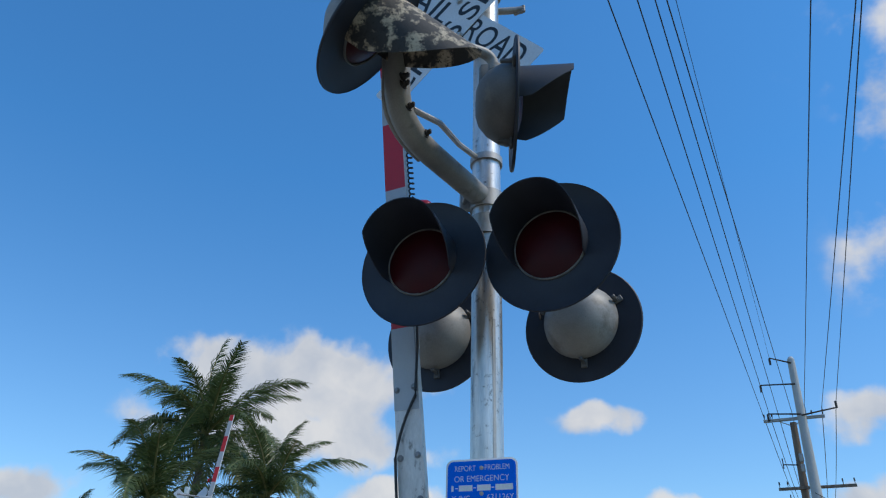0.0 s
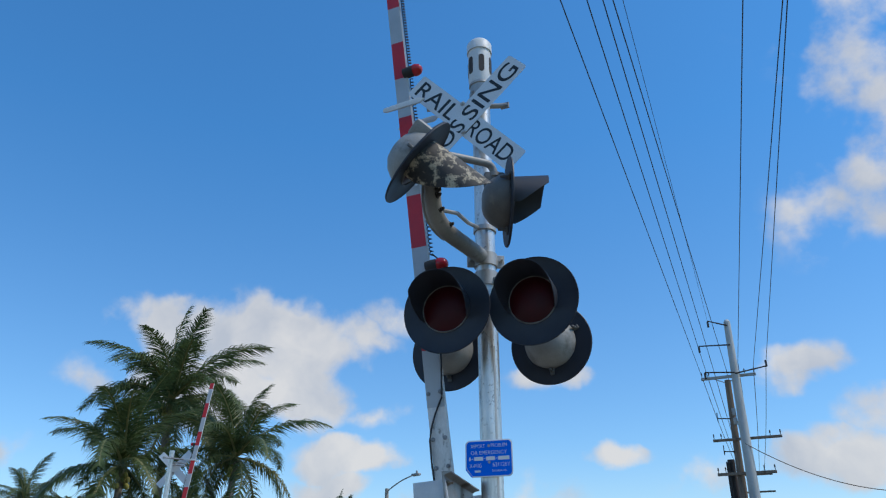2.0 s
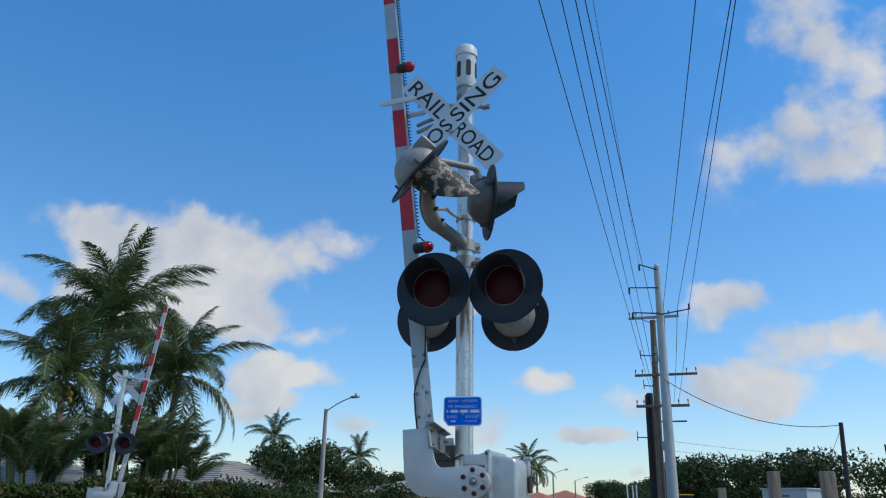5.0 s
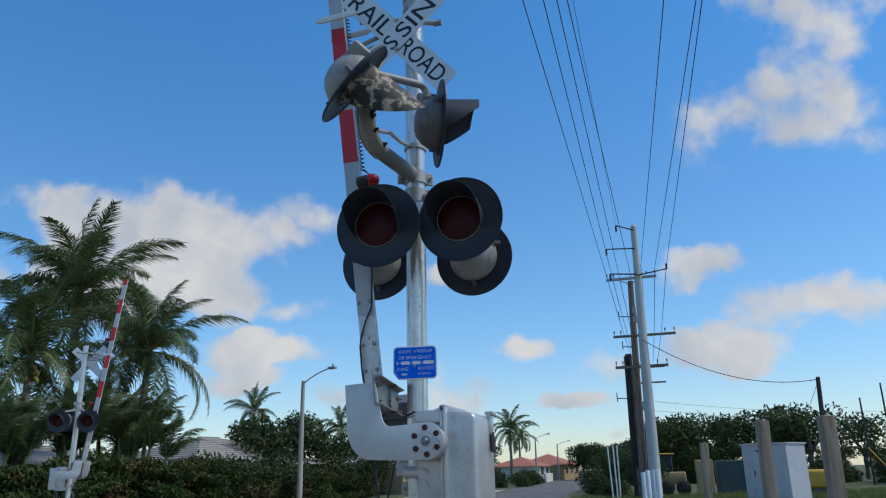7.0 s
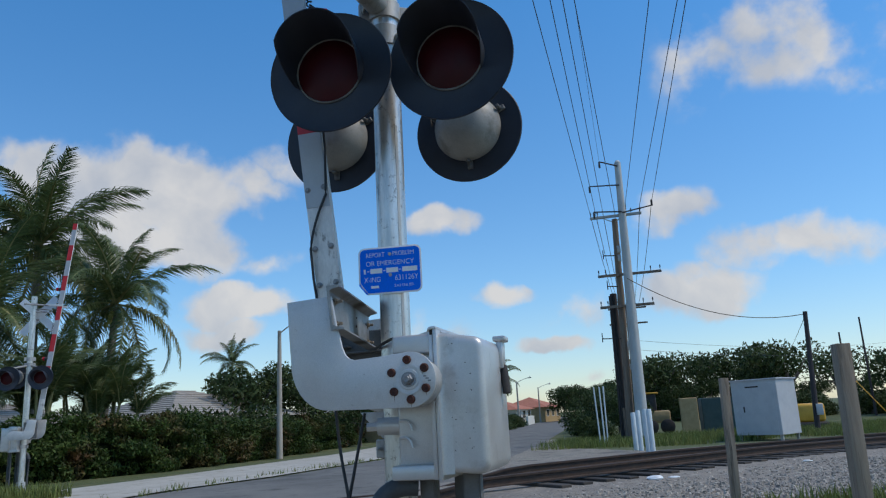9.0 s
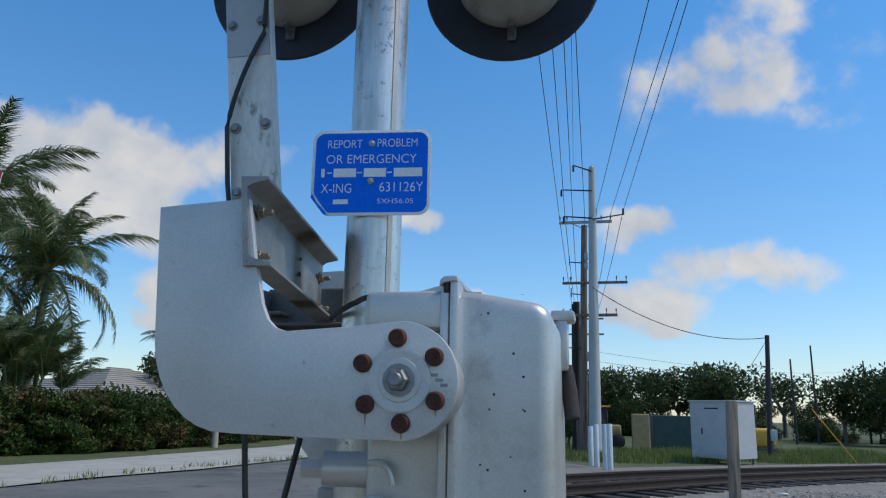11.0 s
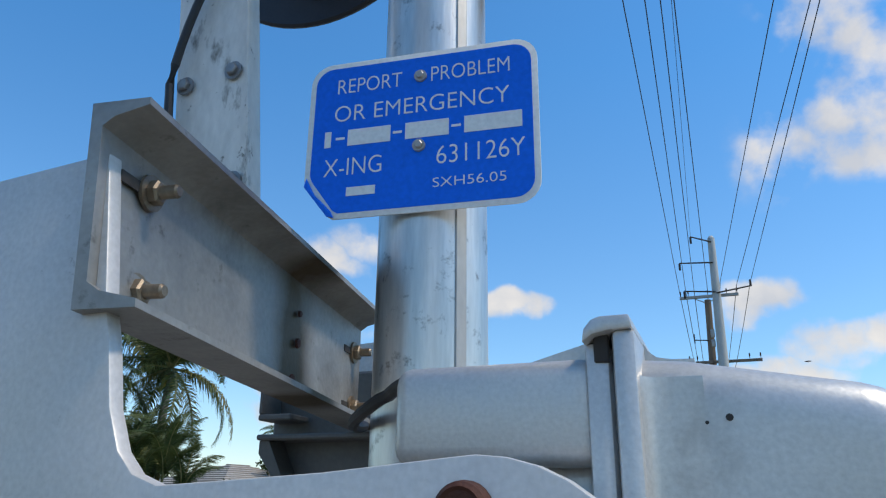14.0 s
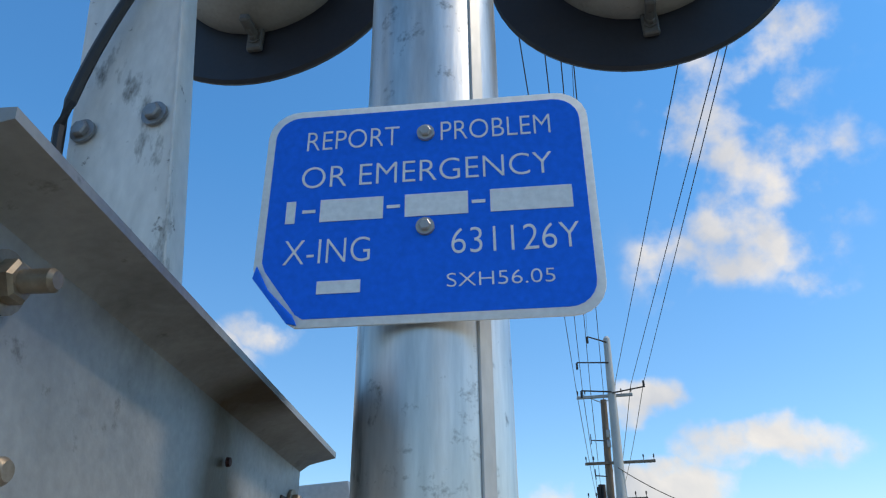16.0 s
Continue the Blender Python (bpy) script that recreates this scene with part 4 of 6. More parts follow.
def make_machine():
    g = thing("gate_machine", "silver painted gate machine with a curved counterweight plate", "gate machine", (0.3, 4.0, 1.36))
    part("arm_plate", slab([(x, z + 0.005) for x, z in plate_outline()], 3.680, 3.693, 0.0015), M_SILVER, g, "flat silver painted curved arm plate")
    part("arm_plate", slab([(x - 0.048, z) for x, z in plate_outline()], 4.315, 4.328, 0.0015), M_SILVER, g)
    # bracket and ribs: shade behind the channel is in the colour
    part("rear_bracket", boxbm((-0.243, 4.285, 1.62), (0.03, 4.312, 1.96), 0.004, 1), M_DARKCAST, g, "ribbed rear bracket coloured dark for shade")
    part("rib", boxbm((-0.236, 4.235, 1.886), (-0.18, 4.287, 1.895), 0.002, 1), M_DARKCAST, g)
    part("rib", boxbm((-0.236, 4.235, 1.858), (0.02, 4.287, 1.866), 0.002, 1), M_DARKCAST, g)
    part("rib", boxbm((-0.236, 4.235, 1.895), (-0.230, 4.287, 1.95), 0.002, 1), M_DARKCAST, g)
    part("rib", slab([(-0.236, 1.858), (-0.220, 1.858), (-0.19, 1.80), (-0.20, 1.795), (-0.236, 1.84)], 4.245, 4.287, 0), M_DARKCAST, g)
    bm = bmesh.new()
    lathe(bm, [(0.052, 0.0), (0.052, 0.0035), (0.047, 0.0045), (0.043, 0.003), (0.036, 0.003), (0.034, 0.006), (0, 0.006)], Matrix.Translation((HX, 3.680, HZ + 0.005)) @ axis_frame((0, -1, 0)), 40)
    hub = part("hub", bm, M_SILVER, g)
    bm = bmesh.new()
    m = Matrix.Translation((HX, 3.674, HZ + 0.005)) @ axis_frame((0, -1, 0))
    lathe(bm, [(0.026, 0), (0.026, 0.004), (0.018, 0.004)], m, 28)
    lathe(bm, [(0.0185, 0.004), (0.0185, 0.016), (0.015, 0.019), (0.0, 0.018)], m, 6)
    lathe(bm, [(0.011, 0.017), (0.011, 0.025), (0.009, 0.027), (0, 0.025)], m, 20)
    part("hub_nut", bm, M_STEEL, hub, "bare steel hub nut")
    for a in (94, 33, -28, -86, -145, 157):
        bm = bmesh.new()
        p = Vector((HX + 0.068 * math.cos(radians(a)), 3.680, HZ + 0.005 + 0.068 * math.sin(radians(a))))
        m = Matrix.Translation(p) @ axis_frame((0, -1, 0))
        lathe(bm, [(0.0150, 0), (0.0150, 0.004), (0.0142, 0.010), (0.0118, 0.0125), (0.0100, 0.0108), (0.0045, 0.0100), (0.0030, 0.0118), (0, 0.0122)], m, 24)
        part("bolt", bm, M_RUST, g, "rusty brown bolt head")
        if a in (94, -145, -28, -86):
            run = 0.022 if a == -145 else 0.013
            bm = slab([(p.x - 0.0022, p.z - 0.014), (p.x + 0.0020, p.z - 0.014), (p.x + 0.0011, p.z - 0.014 - run * 0.6), (p.x + 0.0003, p.z - 0.014 - run), (p.x - 0.0010, p.z - 0.014 - run * 0.7)], 3.6797, 3.6803)
            part("rust_run", bm, M_RUSTRUN, g, "thin brown rust stain")
    for k in range(3):
        part("stamp_mark", boxbm((0.34 + 0.008 * k, 3.6785, 1.705 - 0.008 * k), (0.352 + 0.008 * k, 3.680, 1.710 - 0.008 * k)), M_STEEL, g)
    # shaft through the housing
    bm = bmesh.new()
    rod(bm, (HX, 3.693, HZ + 0.005), (HX, 4.315, HZ + 0.005), 0.032, seg=24)
    lathe(bm, [(0.085, 0), (0.085, 0.07), (0.06, 0.09)], Matrix.Translation((HX, 3.80, HZ)) @ axis_frame((0, -1, 0)), 28)
    part("shaft", bm, M_CAST, g)
    # cast housing: body behind, cover in front, flange between
    part("body", boxbm((0.188, 3.832, 1.40), (0.330, 4.20, 1.80), 0.012, 3), M_CAST, g, "cast silver housing body")
    part("cap", boxbm((0.184, 3.80, 1.795), (0.334, 4.21, 1.866), 0.013, 4), M_CAST, g)
    out = [(0.330, 1.380), (0.330, 1.869), (0.39, 1.864), (0.465, 1.850)]
    out += [(0.484 + 0.042 * math.sin(radians(a)), 1.804 + 0.042 * math.cos(radians(a))) for a in range(10, 91, 16)]
    out += [(0.486 + 0.040 * math.cos(radians(a)), 1.408 - 0.040 * math.sin(radians(a))) for a in range(0, 91, 18)]
    bm = slab(out, 3.806, 4.20, 0)
    rim = [e for e in bm.edges if all(abs(v.co.y - 3.806) < 1e-4 for v in e.verts) or all(abs(v.co.y - 4.20) < 1e-4 for v in e.verts)]
    bmesh.ops.bevel(bm, geom=rim, offset=0.026, segments=5, profile=0.5, affect="EDGES", clamp_overlap=False)
    cover = part("cover", bm, M_CAST, g, "rounded cast silver cover")
    part("fillet", slab([(0.3615, 1.845), (0.3615, 1.880), (0.3645, 1.874), (0.370, 1.8695), (0.380, 1.8675), (0.395, 1.8672), (0.395, 1.85)], 3.838, 4.17, 0), M_CAST, cover)
    upright = Matrix(((1, 0, 0, 0), (0, 0, 1, 0), (0, 1, 0, 0), (0, 0, 0, 1)))
    part("fillet", slab([(0.3615, 3.792), (0.3645, 3.799), (0.370, 3.8035), (0.380, 3.8055), (0.40, 3.8058), (0.40, 3.82), (0.3615, 3.82)], 1.372, 1.850, 0, upright), M_CAST, cover)
    part("flange", boxbm((0.327, 3.797, 1.355), (0.3435, 4.215, 1.874), 0.004, 2), M_CAST, g)
    part("flange", boxbm((0.3465, 3.788, 1.352), (0.362, 4.215, 1.880), 0.004, 2), M_CAST, g)
    bm = slab([(0.3275, 1.872), (0.329, 1.881), (0.334, 1.887), (0.340, 1.889), (0.359, 1.889), (0.361, 1.880), (0.345, 1.879), (0.335, 1.877)], 3.785, 4.2, 0.0015)
    ridge = part("ridge", bm, M_CAST, g)
    part("drain_slot", boxbm((0.3335, 3.795, 1.860), (0.3435, 3.80, 1.879), 0.001, 1), M_DARKIRON, ridge, "dark open slot")
    bm = slab([(0.265, 1.862), (0.330, 1.880), (0.330, 1.862)], 3.82, 3.83, 0)
    part("gusset", bm, M_CAST, g)
    part("base_flange", boxbm((0.168, 3.80, 1.355), (0.336, 4.21, 1.405), 0.008, 2), M_CAST, g)
    for z in (1.50, 1.56):
        bm = bmesh.new()
        tube(bm, bezier((0.20, 3.814, z), (0.24, 3.812, z + 0.012), (0.245, 3.814, z - 0.035), 8), 0.006, 8)
        part("casting_rib", bm, M_CAST, g)
    bm = boxbm((0.516, 4.08, 1.74), (0.540, 4.14, 1.85), 0.006, 2)
    add_box(bm, (0.05, 0.075, 0.022), Matrix.Translation((0.530, 4.11, 1.855)), 0.006, 2)
    latch = part("latch", bm, M_CAST, cover, "cast latch bar")
    bm = bmesh.new()
    tube(bm, [(0.532, 4.11, 1.75), (0.541, 4.10, 1.70), (0.546, 4.09, 1.645)], 0.016, 12)
    part("padlock", bm, M_DARKIRON, latch, "dark padlock")
    rng = random.Random(5)
    for _ in range(26):
        bm = bmesh.new()
        onfront = rng.random() < 0.75
        p = Vector((rng.uniform(0.395, 0.48), 3.8055, rng.uniform(1.45, 1.83))) if onfront else Vector((rng.uniform(0.395, 0.48), rng.uniform(3.86, 4.1), 1.8665))
        lathe(bm, [(rng.uniform(0.0012, 0.0026), 0), (0, 0.0006)], Matrix.Translation(p) @ axis_frame((0, -1, 0) if onfront else (0, 0, 1)), 8)
        part("paint_chip", bm, M_DARKIRON, cover)
    # clamp to the mast, lifting ring, junction fitting
    for z in (1.46, 1.72):
        ring_clamp(g, z, 0.07, turn=0)
    bm = bmesh.new()
    lathe(bm, [(0.016, 0), (0.021, 0.005), (0.016, 0.010), (0.011, 0.005), (0.016, 0)], Matrix.Translation((0.300, 3.99, 1.885)) @ axis_frame((0.3, -1, 0)), 20)
    part("lifting_ring", bm, M_DARKIRON, g)
    bm = bmesh.new()
    rod(bm, (0.10, 3.86, 1.545), (0.20, 3.88, 1.545), 0.032, seg=20)
    rod(bm, (0.06, 3.85, 1.545), (0.10, 3.86, 1.545), 0.018, seg=6)
    part("side_fitting", bm, M_CAST, g)
    bm = slab([(-0.02, 1.60), (0.09, 1.60), (0.09, 1.50), (0.07, 1.50)], 3.98, 4.0, 0.002)
    part("stop_web", bm, M_SILVER, g)
    return g


machine = make_machine()
machine.matrix_basis = Matrix.Translation((0.006, 0.030, 0.003)) @ machine.matrix_basis


def make_channel():
    ch = thing("arm_channel", "galvanised steel channel holding the gate arm", "steel channel", (-0.04, 3.98, 1.9))
    f0, f1 = Vector((0.002, 3.698, 0)), Vector((-0.086, 4.282, 0))
    d = (f1 - f0).normalized()
    side = Vector((d.y, -d.x, 0))
    bm = bmesh.new()
    prof = [(0.0, 0.0), (0.0, 0.163), (0.049, 0.163), (0.049, 0.157), (0.020, 0.150), (0.010, 0.143), (0.010, 0.020), (0.020, 0.013), (0.049, 0.006), (0.049, 0.0)]
    rings = []
    for k in range(2):
        o = f0.lerp(f1, k)
        z0 = 1.895 - 0.022 * k
        lean = 0.10 * (1 - k)
        rings.append([bm.verts.new((o.x + side.x * u - lean * (v - 0.08), o.y + side.y * u, z0 + v)) for u, v in prof])
    for k in range(len(prof)):
        bm.faces.new((rings[0][k], rings[0][(k + 1) % len(prof)], rings[1][(k + 1) % len(prof)], rings[1][k]))
    bm.faces.new(rings[0][::-1]); bm.faces.new(rings[1])
    bmesh.ops.bevel(bm, geom=[e for e in bm.edges if e.calc_face_angle(0) > 1.2], offset=0.0022, segments=2, profile=0.5, affect="EDGES")
    part("channel", bm, M_CHANNEL, ch, "dull galvanised steel channel with water stains")
    for y, z in ((3.757, 2.007), (3.756, 1.924), (4.254, 1.978), (4.254, 1.902)):
        t = (y - f0.y) / (f1.y - f0.y)
        p = Vector((f0.x + (f1.x - f0.x) * t, y, z)) + side * 0.010
        bm = bmesh.new()
        add_box(bm, (0.042, 0.009, 0.0016), Matrix.Translation(p - d * 0.016) @ Matrix((d, (0, 0, 1), side)).transposed().to_4x4(), 0)
        part("slot", bm, M_DARKIRON, ch, "dark open slot")
        bm = bmesh.new()
        hexbolt(bm, p, side, 0.0105, 0.011, 0.014)
        part("bolt", bm, M_BRASS, ch, "yellowed zinc bolt with nut")
    for y, z, r in ((4.06, 1.95, 0.006), (4.06, 1.985, 0.004), (4.05, 1.905, 0.008)):
        t = (y - f0.y) / (f1.y - f0.y)
        p = Vector((f0.x + (f1.x - f0.x) * t, y, z)) + side * 0.0100
        bm = bmesh.new()
        lathe(bm, [(r, 0), (r * 0.9, 0.003), (0, 0.003)], Matrix.Translation(p) @ axis_frame(side), 14)
        part("rivet", bm, M_RUST, ch)
    return ch


channel = make_channel()
AX0, AZ0, ASLOPE = -0.117, 2.05, -0.117       # arm's foot and lean


def arm_x(z):
    return AX0 + ASLOPE * (z - AZ0)


def arm_piece(z0, z1, w0, w1, y0, y1, bevel=0.004):
    return slab([(arm_x(z0) - w0, z0), (arm_x(z1) - w1, z1), (arm_x(z1) + w1, z1), (arm_x(z0) + w0, z0)], y0, y1, bevel)


def make_gate_arm():
    ga = thing("boom_barrier", "raised crossing gate arm striped red and grey", "barrier", (AX0, 4.0, AZ0))
    part("lower_tube", arm_piece(2.0, 2.70, 0.055, 0.055, 3.955, 3.973), M_ARMWHITE, ga, "streaked bare aluminium arm tube")
    part("side_lip", slab([(arm_x(2.05) + 0.055, 2.05), (arm_x(2.7) + 0.055, 2.7), (arm_x(2.7) + 0.058, 2.7), (arm_x(2.05) + 0.058, 2.05)], 3.951, 3.977, 0.001), M_ARMWHITE, ga)
    part("upper_tube", arm_piece(2.70, 6.38, 0.055, 0.049, 3.957, 3.990), M_ARMWHITE, ga)
    cuts = [(2.45, 2.786, 0), (2.786, 3.152, 1), (3.152, 3.466, 0), (3.466, 3.849, 1), (3.849, 4.16, 0), (4.16, 4.486, 1), (4.486, 4.828, 0), (4.828, 5.164, 1), (5.164, 5.513, 0), (5.513, 5.871, 1), (5.871, 6.236, 0), (6.236, 6.38, 1)]
    for z0, z1, red in cuts:
        w = 0.053 if z0 < 2.7 else 0.0525 - 0.006 * (z0 - 2.7) / 3.7
        y = 3.9525 if z0 < 2.7 else 3.9545
        part("stripe", arm_piece(z0, z1, w, w - 0.001, y, y + 0.0022, 0), M_REFLR if red else M_REFLW, ga, "red reflective stripe" if red else "grey reflective stripe")
        y = 3.9735 if z0 < 2.7 else 3.9905
        part("stripe", arm_piece(z0, z1, w, w - 0.001, y, y + 0.0022, 0), M_REFLR if red else M_REFLW, ga, "red reflective stripe" if red else "grey reflective stripe")
    for z in (2.122, 2.275, 2.533):
        for s in (-0.036, 0.036):
            bm = bmesh.new()
            hexbolt(bm, (arm_x(z) + s, 3.953, z + s * 0.1), (0, -1, 0), 0.0085, 0.009)
            part("bolt", bm, M_STEEL, ga)
    for z, x in ((3.319, -0.148), (4.862, -0.338)):
        bm = bmesh.new()
        lathe(bm, [(0.0, -0.045), (0.038, -0.045), (0.04, -0.02), (0.04, 0.02), (0.03, 0.04), (0, 0.045)], Matrix.Translation((x - 0.035, 3.955, z)) @ axis_frame((1, 0, 0.1)), 20)
        lamp = part("arm_lamp", bm, M_DARKIRON, ga, "dark lamp body")
        bm = bmesh.new()
        lathe(bm, [(0.042, 0.0), (0.044, 0.02), (0.036, 0.045), (0.018, 0.06), (0, 0.063)], Matrix.Translation((x, 3.955, z)) @ axis_frame((1, 0, 0.05)), 24)
        part("red_globe", bm, M_REDLAMP, lamp, "red plastic lamp globe")
    # coiled lead up the side of the arm
    for z0, z1 in ((3.40, 3.98), (3.98, 4.81), (4.93, 6.05)):
        bm = bmesh.new()
        n = int((z1 - z0) * 36)
        pts = []
        for k in range(n * 8 + 1):
            z = z0 + (z1 - z0) * k / (n * 8)
            a = k * math.pi / 4
            pts.append((arm_x(z) + 0.072 + 0.012 * math.cos(a), 3.975 + 0.012 * math.sin(a), z))
        tube(bm, pts, 0.004, 5)
        part("coiled_lead", bm, M_CABLE, ga, "black coiled lead")
    bm = bmesh.new()
    tube(bm, [(arm_x(3.40) + 0.075, 3.97, 3.41), (-0.14, 3.955, 3.35)], 0.005, 6)
    part("lead", bm, M_CABLE, ga, "black rubber cable")
    bm = bmesh.new()
    tube(bm, [(arm_x(2.86) + 0.068, 3.95, 2.90), (arm_x(2.7) + 0.068, 3.945, 2.70), (arm_x(2.55) + 0.05, 3.945, 2.52)] + bezier((arm_x(2.5) + 0.045, 3.945, 2.50), (arm_x(2.35) - 0.03, 3.94, 2.38), (arm_x(2.28) - 0.05, 3.94, 2.27), 8) + [(arm_x(2.15) - 0.055, 3.945, 2.14), (-0.168, 3.96, 2.0)], 0.0055, 8)
    part("lead", bm, M_CABLE, ga, "black rubber cable")
    return ga


gate_arm = make_gate_arm()
gate_arm.matrix_basis = Matrix.Translation((0, 0.02, 0)) @ gate_arm.matrix_basis


def make_leads():
    c = thing("hanging_cable", "black cable hanging below the gate machine", "cable", (-0.02, 3.95, 1.5))
    for k, pts in enumerate(([(-0.09, 3.95, 1.62), (-0.07, 3.94, 1.45), (-0.02, 3.92, 1.25), (-0.03, 3.92, 1.0), (-0.04, 3.92, 0.43)], [(0.03, 3.95, 1.60), (0.0, 3.94, 1.45), (-0.05, 3.92, 1.2), (-0.02, 3.91, 0.95), (-0.06, 3.92, 0.43)])):
        bm = bmesh.new()
        fine = []
        for a, b, d in zip(pts, pts[1:], pts[2:]):
            fine += bezier(Vector(a).lerp(Vector(b), 0.5), b, Vector(b).lerp(Vector(d), 0.5), 6)
        tube(bm, [pts[0]] + fine + [pts[-1]], 0.006, 8)
        part("lead", bm, M_CABLE, c)
    bm = bmesh.new()
    tube(bm, bezier((0.02, 4.12, 1.86), (0.06, 3.98, 1.84), (0.13, 3.935, 1.862), 8) + bezier((0.14, 3.93, 1.864), (0.16, 3.91, 1.87), (0.19, 3.86, 1.862), 5), 0.006, 8)
    part("lead", bm, M_CABLE, c)
    return c


leads = make_leads()


def make_notice():
    C = Vector((0.1435, 3.975, 2.151))
    YAW, KX, KZ = 6.5, 0.925, 0.92
    n = thing("emergency_notice", "blue metal notice with white lettering and a bent corner", "sign", C)
    m = Matrix.Translation(C) @ pose(0, 0, 0, 0, 0, YAW)
    W, H = 0.1285, 0.0955

    def rounded(w, h, r, cut):
        out = []
        for sx, sz, a0 in ((1, 1, 0), (-1, 1, 90), (-1, -1, 180), (1, -1, 270)):
            if sx < 0 and sz < 0:
                out += [(-w, -h + cut * 1.55), (-w + 0.003, -h + cut * 1.3), (-w + cut * 0.95, -h + 0.004), (-w + cut * 1.15, -h)]
                continue
            for k in range(7):
                a = radians(a0 + 15 * k)
                out.append((sx * (w - r) + r * math.cos(a), sz * (h - r) + r * math.sin(a)))
        return out
    part("panel", slab(rounded(W, H, 0.025, 0.031), -0.001, 0.001, 0.0004, m), M_SIGNWHITE, n, "white bordered metal panel")
    face = part("face", slab(rounded(W - 0.0065, H - 0.0065, 0.020, 0.030), -0.00145, -0.001, 0, m), M_SIGNBLUE, n, "blue printed face")
    bm = slab([(-W + 0.0035, -H + 0.050), (-W + 0.014, -H + 0.030), (-W + 0.034, -H + 0.009), (-W + 0.038, -H + 0.001), (-W + 0.030, -H + 0.003), (-W + 0.001, -H + 0.040)], -0.004, -0.0018, 0.0008, m)
    part("bent_corner", bm, M_SIGNBLUE, n, "creased bent corner")
    flat = m @ Matrix.Rotation(radians(90), 4, "X")

    def put(word, x0, x1, z, h, name="lettering"):
        letters(word, (x1 - x0) * KX, h * KZ, flat @ Matrix.Translation(((x0 + x1) / 2 * KX, z * KZ, 0.0018)), name, M_SIGNWHITE, face, 0.0005, "white capital letters", -0.012)
    put("REPORT", -0.103, -0.022, 0.070, 0.0195)
    put("PROBLEM", 0.014, 0.107, 0.0715, 0.0195)
    put("OR EMERGENCY", -0.105, 0.106, 0.0325, 0.021)
    put("X-ING", -0.1145, -0.0435, -0.0385, 0.022)
    put("631126Y", 0.022, 0.1225, -0.036, 0.0225)
    put("SXH56.05", 0.018, 0.101, -0.070, 0.0115)

    def bar(x0, x1, z, h):
        bm = boxbm((x0 * KX, -0.0021, (z - h / 2) * KZ), (x1 * KX, -0.0016, (z + h / 2) * KZ))
        bm.transform(m)
        part("plain_bar", bm, M_SIGNWHITE, face, "plain white bar")
    for x0, x1, h in ((-0.116, -0.108, 0.021), (-0.102, -0.091, 0.003), (-0.087, -0.034, 0.021), (-0.031, -0.020, 0.003), (-0.016, 0.036, 0.021), (0.039, 0.050, 0.003), (0.054, 0.120, 0.021)):
        bar(x0, x1, -0.001, h)
    bar(-0.085, -0.050, -0.071, 0.011)
    for z in (0.070, -0.022):
        bm = bmesh.new()
        hexbolt(bm, m @ Vector((0.001, -0.0015, z * KZ)), m.to_3x3() @ Vector((0, -1, 0)), 0.0048, 0.006)
        part("bolt", bm, M_GALV, n, "weathered steel bolt")
    return n


notice = make_notice()


# ---- opposite crossing signal: the same things, turned round ----
def opposite(ob):
    near = Matrix.Translation((MX, MY, BASE))
    far = pose(-12.0, 14.25, height(-12.0, 14.25), 0, 0, 180 + 22)
    return copy_thing(ob, far @ near.inverted() @ ob.matrix_basis)


for ob in [mast, crossbuck, fork, machine, channel, gate_arm, *lights]:
    opposite(ob)


# ---- plants ----
def frond_mesh(name, length, droop, leaflet, n=34, material=None, seed=0, spread=0.8):
    """One feathered palm leaf that starts at the origin along +x and arches down."""
    rng = random.Random(seed)
    verts, faces, mats = [], [], []
    mid = [Vector((0, 0, 0))]
    for k in range(n):
        t = (k + 0.5) / n
        e = radians(16 - 14 * droop - (34 + 62 * droop) * t ** 1.25)
        mid.append(mid[-1] + Vector((math.cos(e), 0.07 * math.cos(3 * t + seed), math.sin(e))) * (length / n))
    for k in range(n):
        w = 0.017 * (1 - 0.8 * k / n)
        b = len(verts)
        for p, q in ((mid[k], w), (mid[k + 1], w * 0.97)):
            verts += [p + Vector((0, q, 0)), p + Vector((0, -q, 0)), p + Vector((0, 0, -q * 0.9))]
        faces += [(b, b + 1, b + 4, b + 3), (b, b + 3, b + 5, b + 2), (b + 1, b + 2, b + 5, b + 4)]
        mats += [1, 1, 1]
    for k in range(4, n + 1):
        t = k / n
        d = (mid[k] - mid[k - 1]).normalized()
        for s in (-1, 1):
            for rep in (0, 0.5):
                if rng.random() < 0.06:
                    continue
                L = leaflet * (0.42 + 0.80 * math.sin(math.pi * min(t + 0.06, 1)) ** 0.7) * rng.uniform(0.8, 1.12)
                base = mid[k] - (mid[k] - mid[k - 1]) * rep
                out = (d * rng.uniform(0.45, 0.85) + Vector((0, s, 0)) * spread + Vector((0, 0, rng.uniform(-0.30, 0.20)))).normalized()
                p1 = base + out * L * 0.5
                p2 = base + out * L * 0.86 + Vector((0, 0, -L * rng.uniform(0.25, 0.62)))
                wv = d * 0.0056
                b = len(verts)
                verts += [base - wv, base + wv, p1 + wv, p1 - wv, p2]
                faces += [(b, b + 1, b + 2, b + 3), (b + 3, b + 2, b + 4)]
                mats += [0, 0]
    me = bpy.data.meshes.new(name)
    me.from_pydata([tuple(v) for v in verts], [], faces)
    me.materials.append(material or M_PALM)
    me.materials.append(M_RACHIS)
    me.polygons.foreach_set("material_index", mats)
    return me


